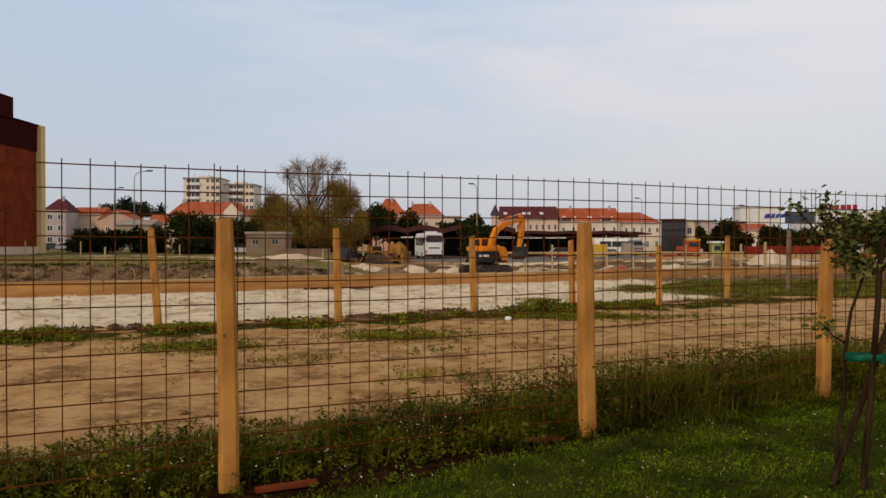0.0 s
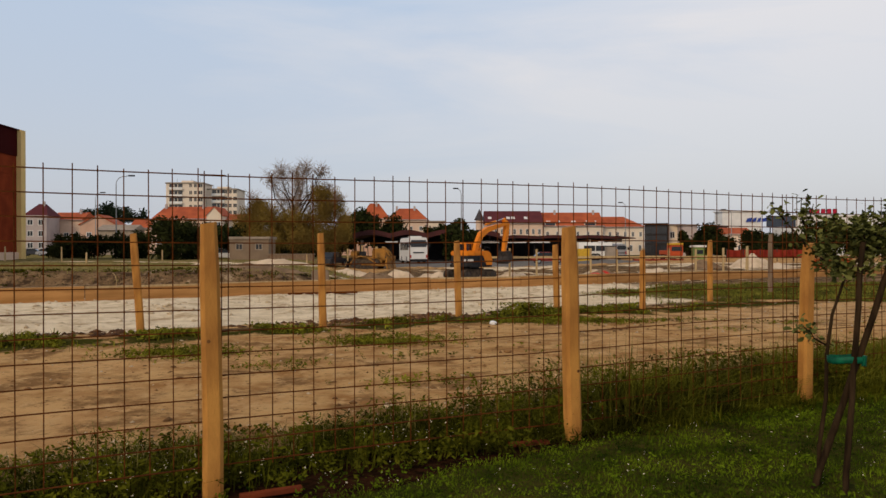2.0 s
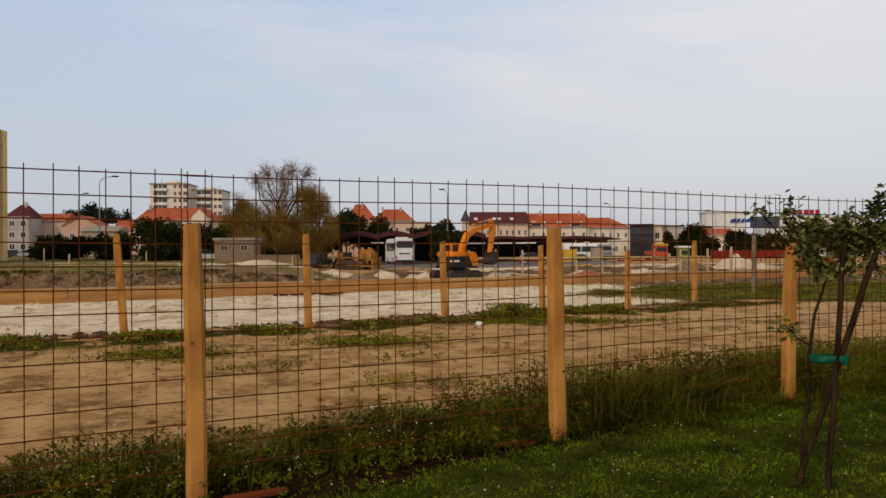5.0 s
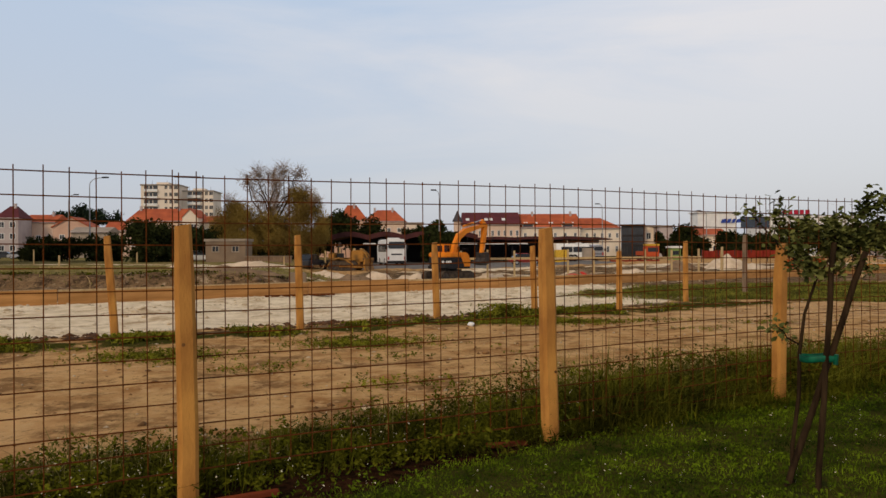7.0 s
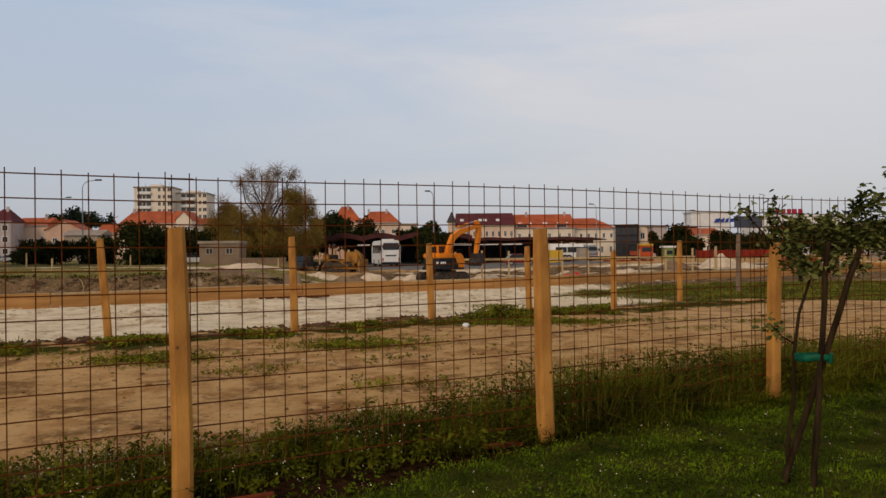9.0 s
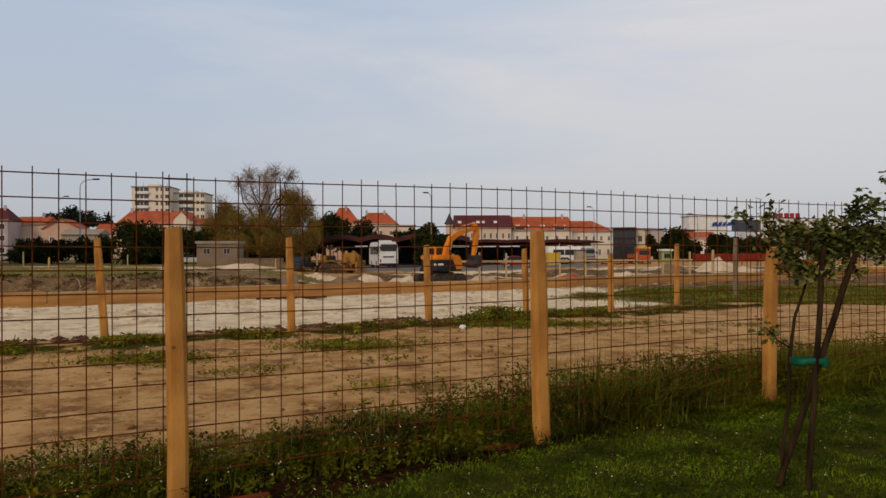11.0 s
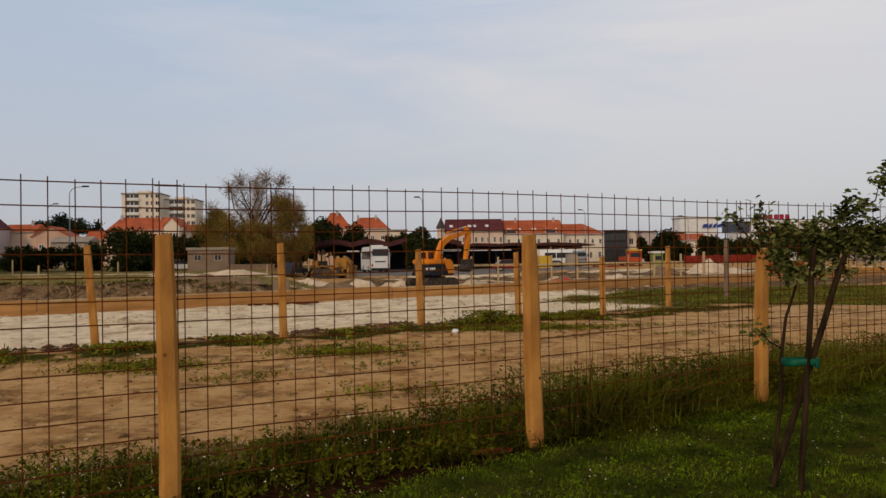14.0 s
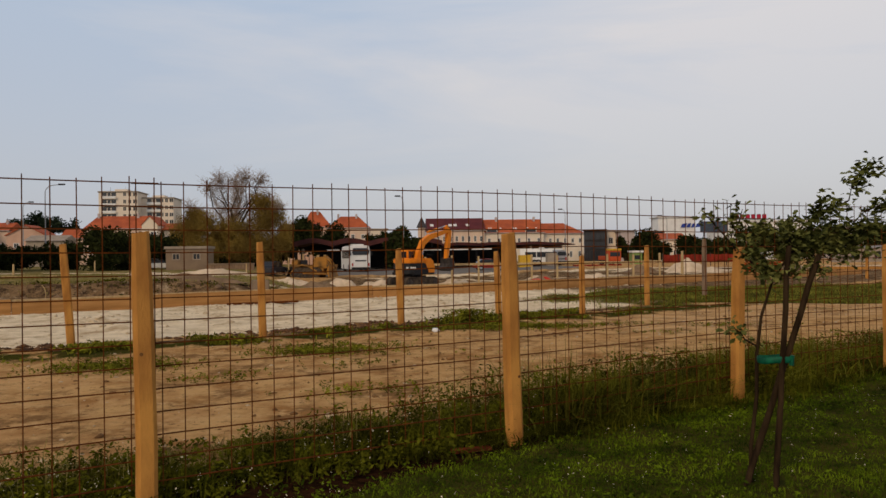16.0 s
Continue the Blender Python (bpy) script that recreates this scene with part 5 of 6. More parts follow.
for p, q, r in (((0.95, 0.6), (1.45, 2.35), 0.1), ((1.9, 3.45), (4.25, 4.0), 0.09), ((4.95, 3.3), (4.65, 1.5), 0.075)):
    cyl = on_swing(part("cylinder", rod((p[0], -0.02, p[1]), (p[0] * 0.45 + q[0] * 0.55, -0.02, p[1] * 0.45 + q[1] * 0.55), r, seg=10), M_ORANGE, exc))
    part("piston_rod", rod((p[0] * 0.45 + q[0] * 0.55, -0.02, p[1] * 0.45 + q[1] * 0.55), (q[0], -0.02, q[1]), r * 0.55, seg=8), M_CHROME, cyl)
bk = on_swing(part("bucket", prism([(4.1, 1.25), (4.5, 1.3), (4.85, 0.95), (4.8, 0.45), (4.3, 0.18), (3.5, 0.35), (3.42, 0.45), (3.9, 0.6), (4.15, 0.85)], -0.55, 0.5), M_STEEL, exc, "worn dark steel bucket", bevel=0.03))
for k in range(5):
    part("tooth", box(3.25, 3.5, -0.52 + k * 0.23, -0.42 + k * 0.23, 0.34, 0.44), M_STEEL, bk)
part("track_frame_step", box(-0.4, 0.4, -1.32, -1.25, 0.3, 0.42), M_STEEL, under)

# ---- bulldozer ----
dx, dy = -6.65, 85.0
dz = empty("bulldozer", pose(dx, dy, gz(dx, dy), 0, 0, -12) @ Matrix.Scale(0.97, 4), "dusty yellow crawler bulldozer with lowered blade", "bulldozer")
for yy in (-1.1, 1.1):
    track_unit(dz, yy, 3.5, 1.15, 0.55)
part("hull", box(-1.6, 1.9, -0.75, 0.75, 0.5, 1.35), M_DOZER, dz, bevel=0.06)
part("hood", prism([(0.7, 1.0), (2.3, 1.0), (2.3, 2.1), (2.1, 2.35), (0.9, 2.3), (0.7, 2.0)], -0.75, 0.75), M_DOZER, dz, bevel=0.08)
part("seat_console", box(-0.9, -0.3, -0.45, 0.45, 1.35, 2.0), M_BLACK, dz, bevel=0.05)
part("fender", box(-1.7, 0.2, -1.35, 1.35, 1.3, 1.48), M_DOZER, dz, bevel=0.03)
part("rear_tank", box(-1.75, -1.05, -1.0, 1.0, 1.45, 2.05), M_DOZER, dz, bevel=0.06)
part("exhaust", rod((-0.75, 0.2, 1.9), (-0.75, 0.2, 3.1), 0.09), M_PALEWOOD, dz)
part("muffler", rod((-0.75, 0.2, 2.7), (-0.75, 0.2, 3.25), 0.17), M_STEEL, dz)
for yy in (-0.5, 0.5):
    part("tilt_arm", tube([(1.9, yy, 2.45), (2.5, yy, 1.9), (3.0, yy, 1.0)], [0.09, 0.09, 0.08], 8), M_DOZER, dz)
    part("work_light", rod((1.2 + 0.5 * (yy > 0), yy, 2.3), (1.2 + 0.5 * (yy > 0), yy, 2.55), 0.14), M_PALEWOOD, dz)
part("track_guard", tube([(-1.75, -1.42, 0.5), (-1.2, -1.42, 1.2), (-0.4, -1.42, 1.45), (0.4, -1.42, 1.25), (1.3, -1.42, 0.7)], [0.09] * 5, 6), M_DOZER, dz)
part("grab_frame", tube([(-0.2, -0.8, 1.45), (-0.25, -0.8, 2.5), (-0.25, 0.8, 2.5), (-0.2, 0.8, 1.45)], [0.05] * 4, 6), M_BLACK, dz)
part("blade", prism([(2.75, 0.05), (2.9, 0.05), (2.72, 0.7), (2.85, 1.45), (2.7, 1.45), (2.55, 0.7)], -1.9, 1.9), M_DOZER, dz, "scraped steel blade")
for sy in (-1.45, 1.45):
    part("push_arm", rod((-0.3, sy, 0.55), (2.65, sy, 0.4), 0.12, seg=8), M_DOZER, dz)
    part("lift_cylinder", rod((1.9, sy * 0.4, 1.8), (2.6, sy * 0.5, 0.9), 0.07, seg=8), M_STEEL, dz)
part("rear_post", box(-2.2, -2.05, -0.9, -0.75, 0.9, 2.3), M_PALEWOOD, dz, bevel=0.01)
part("ripper", prism([(-2.6, 0.1), (-2.45, 0.1), (-2.3, 1.2), (-1.7, 1.3), (-1.7, 0.9), (-2.2, 0.85)], -0.5, 0.5), M_STEEL, dz)


# ---- rail fence and barrier nets on the far side ----
rf = empty("rail_fence", pose(0, 0, 0), "pale wooden rail fence across the far side of the site", "rail fence")
RX0, RX1, RY = 2.23, 23.03, 59
nrail = 11
for k in range(nrail):
    x = RX0 + (RX1 - RX0) * k / (nrail - 1)
    y = RY + 0.25 * math.sin(k)
    z = gz(x, y)
    p_ = part("rail_post", box(-0.07, 0.07, -0.06, 0.06, -0.3, 1.48 - z + 0.05 * math.sin(k * 4)), M_PALEWOOD, rf, bevel=0.01)
    p_.location = (x, y, z)
    if k < nrail - 1:
        x2 = RX0 + (RX1 - RX0) * (k + 1) / (nrail - 1)
        r_ = part("rail", box(x + 0.02, x2 - 0.02, -0.11, -0.07, 0.74, 0.91), M_PALEWOOD, rf)
        r_.location = (0, y, 0.02 * math.sin(k * 3))


def net(x0, x1, y, z0, z1, material, label, posts=6):
    t = empty("barrier_net", pose(0, y, 0), label, "barrier net", "barrier nets")
    bm = bmesh.new()
    n = 40
    cols_ = []
    for k in range(n + 1):
        x = x0 + (x1 - x0) * k / n
        sag = 0.08 * abs(math.sin(k / n * math.pi * (posts - 1)))
        yy = 0.08 * math.sin(k * 1.7)
        cols_.append([bm.verts.new((x, yy + 0.04 * j, z0 + (z1 - sag - z0) * j / 4)) for j in range(5)])
    for c0, c1 in zip(cols_, cols_[1:]):
        for j in range(4):
            bm.faces.new((c0[j], c1[j], c1[j + 1], c0[j + 1]))
    bmesh.ops.solidify(bm, geom=bm.faces[:], thickness=0.02)
    part("net", bm, material, t)
    for k in range(posts):
        x = x0 + (x1 - x0) * k / (posts - 1)
        part("net_post", rod((x, 0.15, z0 - 0.4), (x, 0.15, z1 + 0.12), 0.045, seg=8), M_STEEL, t)


net(32.49, 41.74, 82, 0.41, 1.33, M_NET, "dark red plastic barrier net round gravel heaps")
net(28.67, 31.62, 56, -0.22, 0.78, M_ORNET, "bright orange plastic barrier net beside the road")
net(26.61, 33.16, 98, -0.61, 0.12, M_NET, "low dark red barrier net by the lorry")


def heap(x, y, w, d, h, material, label, seed):
    """A tipped heap with an uneven crest and run-out foot."""
    n, m_ = 28, 10
    vs, fs = [], []
    for i in range(m_ + 1):
        r = i / m_
        for k in range(n):
            a = k / n * 2 * math.pi
            q = 1 + 0.15 * math.sin(a * 3 + seed) + 0.08 * math.sin(a * 7 + 2 * seed)
            xx, yy = math.cos(a) * r * w / 2 * q, math.sin(a) * r * d / 2 * q
            zz = h * (1 - r ** 1.3) * (1 + 0.12 * math.sin(xx * 5 + seed)) + 0.03 * math.sin(xx * 11 + yy * 7)
            vs.append((xx, yy, zz - 0.12 * r))
    for i in range(m_):
        for k in range(n):
            fs.append((i * n + k, i * n + (k + 1) % n, (i + 1) * n + (k + 1) % n, (i + 1) * n + k))
    ob = mesh_from("gravel_mound", vs, fs, material, smooth=True)
    ob.matrix_world = pose(x, y, gz(x, y))
    return tagged(ob, label, "mound", "mounds on the site")


heap(30.9, 72, 4.6, 3, 1.3, M_HEAP, "pale pointed gravel heap before the red net", 1)
heap(32.51, 70, 4.0, 3, 0.45, M_HEAP, "low pale gravel heap before the red net", 2)
heap(25.50, 70, 3.6, 3, 0.75, M_SOIL, "brownish gravel heap on the site", 3)
heap(17.73, 50, 2.6, 2, 0.7, M_HEAP, "low pale gravel heap on the site", 4)
heap(-10.38, 52, 6.5, 2, 0.4, M_HEAP, "long pale sand heap beside the spoil", 5)
heap(-14.06, 50, 4.5, 2, 0.3, M_HEAP, "low pale sand heap beside the spoil", 6)
heap(-7.91, 74, 4.5, 2, 0.5, M_HEAP, "pale sand heap near the bulldozer", 7)
heap(-5.81, 58, 5.0, 3, 1.0, M_HEAP, "pale sand heap behind the boards", 21)
heap(-3.70, 53, 6.5, 3, 0.85, M_SOIL, "low brown spoil heap behind the boards", 22)
heap(-2.22, 61, 4.0, 3, 1.1, M_HEAP, "pale sand heap behind the boards", 23)
heap(-1.67, 49, 5.0, 2.5, 0.62, M_SOIL, "low brown spoil heap behind the boards", 24)
heap(0.70, 59, 6.0, 3, 1.05, M_HEAP, "broad pale sand heap behind the boards", 25)
pad = heap(ex, ey, 10.5, 8.0, 0.62, M_SOIL, "low flattened pad of trodden brown earth under the excavator", 26)
for v in pad.data.vertices:
    v.co.z = min(v.co.z * 1.9, 0.585)
heap(-0.89, 50, 4.0, 2, 0.55, M_SOIL, "low brown spoil heap behind the boards", 8)
heap(-9.32, 40, 6.0, 2, 0.4, M_SOIL, "low brown spoil heap behind the boards", 9)
heap(6.72, 60, 6.0, 2.5, 0.95, M_HEAP, "long pale gravel heap behind the rail fence", 10)
heap(14.08, 62, 6.0, 2.5, 0.95, M_HEAP, "long pale gravel heap behind the rail fence", 11)
heap(17.47, 58, 5.0, 2.5, 0.8, M_HEAP, "long pale gravel heap behind the rail fence", 12)
heap(8.54, 37, 4.5, 2.6, 0.62, M_SOIL, "brown spoil mound behind the boards", 14)
rs_ = heap(8.47, 36.7, 1.3, 0.6, 0.06, M_SHEET, "bright red plastic sheet crumpled behind the boards", 13)
rs_.name = "plastic_sheet"
rs_.location.z += 0.47
tagged(rs_, category="plastic sheet")


# ---- grass and weeds: uncountable, one object a kind ----
def blades(name, pts, height, width, bend, material, label, category, seed, parts_=2):
    """Bent tapering blades at ground points (n, 2); height is one number or one a blade."""
    rng = np.random.default_rng(seed)
    n = len(pts)
    h = np.broadcast_to(np.asarray(height, float), (n,)) * rng.uniform(0.55, 1.3, n)
    yaw = rng.uniform(0, 2 * np.pi, n)
    lean = rng.normal(0, bend, n) * h
    d = np.stack([np.cos(yaw), np.sin(yaw)], -1)
    o = np.stack([-d[:, 1], d[:, 0]], -1) * (width * rng.uniform(0.6, 1.4, n))[:, None] / 2
    z = ground_z(pts[:, 0], pts[:, 1]) - 0.01
    def at(f, k, side):
        p = pts + d * (lean * f ** 2)[:, None] + o * (k * side)
        return np.column_stack([p, z + h * f * (1 - 0.25 * np.clip(np.abs(lean) / h, 0, 1) * f)])
    rows_ = [at(0, 1, -1), at(0, 1, 1), at(0.55, 0.85, 1), at(0.55, 0.85, -1), at(1, 0.12, 1), at(1, 0.12, -1)]
    v = np.stack(rows_, 1).reshape(-1, 3)
    i = np.arange(n)[:, None] * 6
    f = np.concatenate([i + np.array([0, 1, 2, 3]), i + np.array([3, 2, 4, 5])])
    ob = mesh_from(name, v, f, material)
    return tagged(ob, label, category, kind="stuff")


def strewn(n, a0, a1, s0, s1, seed, keep=None, mesh=True):
    """Random ground points in a stretch along the fence; keep(x, y, a, s) gives the chance of each."""
    rng = np.random.default_rng(seed)
    a, s = rng.uniform(a0, a1, n), rng.uniform(s0, s1, n)
    c, m_, o = (MC, MN, M0) if mesh else (FC, FN, F0)
    p = a[:, None] * c + (s + o)[:, None] * m_
    if keep is not None:
        ok = rng.random(n) < keep(p[:, 0], p[:, 1], a, s)
        p, a, s = p[ok], a[ok], s[ok]
    return p, a, s


def rosettes(name, pts, height, size, material, label, category, seed, each=7):
    """Low broad-leaved plants: a few leaves round each point, at uneven heights."""
    rng = np.random.default_rng(seed)
    n = len(pts) * each
    base = np.repeat(pts, each, 0)
    h = np.repeat(np.broadcast_to(np.asarray(height, float), (len(pts),)), each)
    yaw = rng.uniform(0, 2 * np.pi, n)
    r = size * rng.uniform(0.5, 1.5, n)
    off = rng.normal(0, 1.0, (n, 2)) * size * 1.1
    z = ground_z(base[:, 0], base[:, 1]) + h * rng.random(n) ** 0.8
    c = np.column_stack([base + off, z])
    tilt = rng.normal(0, 0.5, n)
    u = np.column_stack([np.cos(yaw) * np.cos(tilt), np.sin(yaw) * np.cos(tilt), np.sin(tilt)]) * r[:, None]
    roll = rng.normal(0, 0.6, n)
    v = np.column_stack([-np.sin(yaw) * np.cos(roll), np.cos(yaw) * np.cos(roll), np.sin(roll)]) * (r * 0.5)[:, None]
    q = np.stack([c - u, c - 0.1 * u + v, c + u, c - 0.1 * u - v], 1).reshape(-1, 3)
    ob = mesh_from(name, q, np.arange(n * 4).reshape(-1, 4), material)
    return tagged(ob, label, category, kind="stuff")


p, a, s = strewn(255000, -1.5, 13, -5.2, 0.1, 21, lambda x, y, a, s: (1 - sst(-0.67, -0.40, s - 0.2 * sst(1.6, 3.4, a) - 0.14 * sst(1.5, 3.5, a) - 0.22 * sst(4.0, 5.0, a) + 0.1 * wob(x, y, 2.6, 1.9))) * np.clip(0.75 + 0.4 * wob(x, y, 2.1) + 0.2 * wob(x, y, 6.0), 0.15, 1) * np.where(y < 7.5, 1, 0.6))
blades("lawn", p, 0.034 + 0.016 * wob(p[:, 0], p[:, 1], 1.7, 2.0), 0.0065, 0.9, M_GRASS, "short uneven green lawn before the fence", "lawn", 22)
p, a, s = strewn(16000, -1.5, 12, -5.2, 0.0, 23, lambda x, y, a, s: np.clip(0.45 + 0.6 * wob(x, y, 1.6, 3.0), 0.05, 1))
rosettes("clover", p, 0.05, 0.014, M_GRASS, "small clover leaves scattered through the lawn", "clover", 24, 5)

# low flowering weeds along the left stretch, tall grass along the right one
def tall(a):
    return 0.19 + 0.28 * sst(2.2, 4.6, a) - 0.14 * sst(6.9, 8.2, a) + 0.05 * np.sin(a * 3.1) + 0.05 * np.sin(a * 7.3)


p, a, s = strewn(70000, -2.5, 13, -0.6, 1.35, 25, lambda x, y, a, s: sst(-0.15 - 0.1 * sst(3.6, 5, a), 0.5 - 0.33 * sst(3.6, 5, a), s + 0.16 * wob(x, y, 2.6, 1.9)) * np.clip(1.15 - 0.7 * np.abs(s - 0.3 - 0.2 * wob(x, y, 1.1)) + 0.35 * wob(x, y, 2.7), 0.05, 1) * (1 - 0.4 * sst(3.6, 4.6, a)))
h_w = tall(a) * np.clip(1.15 - 0.55 * np.abs(s - 0.15), 0.35, 1.15) * np.clip(0.9 + 0.35 * wob(p[:, 0], p[:, 1], 3.3, 1.0), 0.4, 1.4) * np.clip(0.75 + 0.6 * wob(p[:, 0], p[:, 1], 1.9, 4.0) + 0.3 * wob(p[:, 0], p[:, 1], 7.0, 2.0), 0.3, 1.35)
left_end = a < 3.7
blades("weed_grass", p[left_end], h_w[left_end], 0.0085, 0.9, M_WEED, "low dark green weeds growing through the mesh fence", "weeds", 26)
blades("weed_grass", p[~left_end], h_w[~left_end], 0.0085, 1.1, M_EDGE, "rank green grass growing through the mesh fence", "weeds", 27)
p, a, s = strewn(3000, -2.5, 13, 0.5, 1.3, 27)
blades("seeding_grass", p, tall(a) * np.clip(0.9 + 0.5 * wob(p[:, 0], p[:, 1], 2.0, 4.0), 0.4, 1.3), 0.008, 1.1, M_STRAW, "dry seeding stalks among the green weeds", "weeds", 28)
p, a, s = strewn(9000, -2.5, 13, -0.5, 1.45, 29, lambda x, y, a, s: sst(-0.45 + 0.2 * sst(3.6, 5, a), 0.35 - 0.15 * sst(3.6, 5, a), s + 0.2 * wob(x, y, 2.6, 1.9)) * np.clip(0.75 + 0.5 * wob(x, y, 2.2, 0.7), 0.1, 1))
rosettes("broadleaf_weeds", p, tall(a) * 0.7, 0.021, M_WEED, "low broad-leaved weeds along the fence foot", "weeds", 30, 7)
p, a, s = strewn(1500, -2.5, 4.2, -0.15, 1.1, 31, lambda x, y, a, s: np.clip(0.35 + 0.8 * wob(x, y, 3.0, 1.4), 0.02, 1))
rosettes("white_flowers", p[:400], tall(a[:400]) * 1.05 + 0.03, 0.008, M_FLOWER, "tiny white wild flowers among the weeds", "flowers", 32, 2)
p, a, s = strewn(40, 4.0, 8.0, 0.0, 0.5, 61)
blades("arching_grass", p, 0.36, 0.018, 1.5, M_ARCH, "long pale green grass blades arching out of the weeds", "grass", 62)
p, a, s = strewn(30000, 3.0, 13, -0.75, 0.45, 63, lambda x, y, a, s: sst(-0.65 + 0.35 * (1 - sst(3.2, 4.6, a)), -0.1 + 0.3 * (1 - sst(3.2, 4.6, a)), s + 0.18 * wob(x, y, 2.6, 1.9)) * np.clip(0.6 + 0.6 * wob(x, y, 3.1, 1.1), 0.1, 1))
blades("weed_fringe", p, (0.09 + 0.35 * tall(a) * sst(-0.5, 0.3, s)) * np.clip(0.9 + 0.5 * wob(p[:, 0], p[:, 1], 4.0, 3.0), 0.4, 1.5), 0.010, 1.5, M_WEED, "low drooping grass where weeds meet the lawn", "grass", 64)
p, a, s = strewn(1500, 3.4, 13, -0.2, 0.9, 65, lambda x, y, a, s: np.clip(0.4 + 0.7 * wob(x, y, 2.3, 2.0), 0.03, 1))
blades("bent_grass", p, tall(a) * 0.75, 0.007, 1.9, M_ARCH, "long bent grass blades leaning out of the weeds", "grass", 66)
p, a, s = strewn(320, 0.5, 8.0, -3.2, -0.3, 33)
rosettes("lawn_daisies", p, 0.06, 0.007, M_FLOWER, "tiny white flowers scattered over the lawn", "flowers", 34, 2)

# weeds at the edge of the gravel, tufts on the bare earth, meadow to the right
p, a, s = strewn(30000, -14, 16, 7.9, 10.4, 35, lambda x, y, a, s: np.clip(np.exp(-((s - 9.2 - 0.5 * wob(x, y, 0.9, 0.3)) / 0.7) ** 2) * sst(0.0, 0.6, wob(x, y, 2.6, 1.9) + 0.8 * wob(x, y, 0.9, 0.3)), 0, 1), mesh=False)
p = np.random.default_rng(3).permutation(p)
rosettes("edge_weeds", p[:2600], 0.10, 0.04, M_EDGE, "patchy green weeds along the gravel edge", "weeds", 36, 6)
blades("edge_grass", p[2600:6500], 0.16, 0.014, 0.5, M_EDGE, "patchy rank grass along the gravel edge", "weeds", 37)
rng_ = np.random.default_rng(71)
p = np.concatenate([rng_.normal(0, 0.7, (int(1500 * rx_ * ry_ * k_ * k_), 2)) * (rx_, ry_) + (x_, y_) for x_, y_, rx_, ry_, k_ in PATCHES])
rosettes("patch_weeds", p, 0.06, 0.022, M_EDGE, "loose green weed patches on the bare earth", "weeds", 72, 6)
p, a, s = strewn(30000, -6, 22, 1.6, 8.0, 38, lambda x, y, a, s: sst(0.38, 0.75, 0.6 * wob(x, y, 0.9, 0.3) + 0.6 * wob(x, y, 2.6, 1.9)) * 0.3 * sst(-2, 3, x), mesh=False)
rosettes("earth_weeds", p, 0.035, 0.022, M_EDGE, "sparse low weeds on the bare earth", "weeds", 39, 5)
p, a, s = strewn(80000, 13, 42, 4.5, 18, 40, lambda x, y, a, s: meadow_at(a, s, wob(x, y, 0.9, 0.3)) * np.clip(0.7 + 0.5 * wob(x, y, 1.4), 0.1, 1), mesh=False)
blades("meadow_grass", p, 0.085 + 0.05 * wob(p[:, 0], p[:, 1], 0.8), 0.022, 0.7, M_MEADOW, "rough meadow grass beyond the bare earth", "grass", 41)
p = np.random.default_rng(42).normal(0, 1, (1500, 2)) * (0.26, 0.14) + (2.35, 18.2)
rosettes("weed_clump", p[:330], 0.26, 0.032, M_EDGE, "dark weed clump on the gravel edge", "weeds", 43, 5)
rng_ = np.random.default_rng(44)
p = np.column_stack([rng_.uniform(-34, -3, 26000), rng_.uniform(37.6, 56, 26000)])
p = p[rng_.random(len(p)) < np.clip(0.25 + 0.7 * wob(p[:, 0], p[:, 1], 0.8, 0.6), 0, 1)]
q = np.column_stack([rng_.uniform(-34, -4, 1300), rng_.normal(38.6, 0.7, 1300)])
q = q[wob(q[:, 0], q[:, 1], 0.7, 2.5) > -0.25]
rosettes("bank_weeds", q, 0.12, 0.06, M_WEED, "dull weeds hanging over the eroded earth bank", "weeds", 46, 5)
blades("bank_grass", p, 0.16, 0.03, 0.7, M_STRAW, "dry olive grass along the top of the earth bank", "grass", 45)

# ---- stones and clods ----
def pebbles(name, pts, size, material, label, category, seed):
    rng = np.random.default_rng(seed)
    base = np.array([(1, 0, 0), (0, 1, 0), (-1, 0, 0), (0, -1, 0), (0.2, 0.1, 0.5), (0, 0, -0.5)], float)
    fc = np.array([(0, 1, 4), (1, 2, 4), (2, 3, 4), (3, 0, 4), (1, 0, 5), (2, 1, 5), (3, 2, 5), (0, 3, 5)])
    n = len(pts)
    sz = size * np.clip(rng.gamma(2.0, 0.5, n), 0.2, 2.2)
    v = base[None] * (sz[:, None, None] * rng.uniform(0.6, 1.4, (n, 6, 1))) * rng.uniform(0.7, 1.3, (n, 1, 3))
    ang = rng.uniform(0, 6.28, n)
    c, s_ = np.cos(ang)[:, None], np.sin(ang)[:, None]
    v = np.stack([v[..., 0] * c - v[..., 1] * s_, v[..., 0] * s_ + v[..., 1] * c, v[..., 2]], -1)
    v += np.column_stack([pts, ground_z(pts[:, 0], pts[:, 1]) + 0.15 * sz])[:, None]
    ob = mesh_from(name, v.reshape(-1, 3), (np.arange(n)[:, None, None] * 6 + fc[None]).reshape(-1, 3), material)
    return tagged(ob, label, category, kind="stuff")


p, a, s = strewn(2800, -8, 22, 1.2, 9.0, 51, lambda x, y, a, s: np.clip(0.4 + 0.6 * wob(x, y, 1.3, 2.2), 0.03, 1), mesh=False)
pebbles("clods", p, 0.019, M_CLOD, "dry brown clods scattered over bare earth", "clods", 52)
p, a, s = strewn(700, -8, 22, 1.2, 9.5, 53, mesh=False)
pebbles("pale_stones", p, 0.018, M_STONE, "small pale stones scattered over bare earth", "stones", 54)
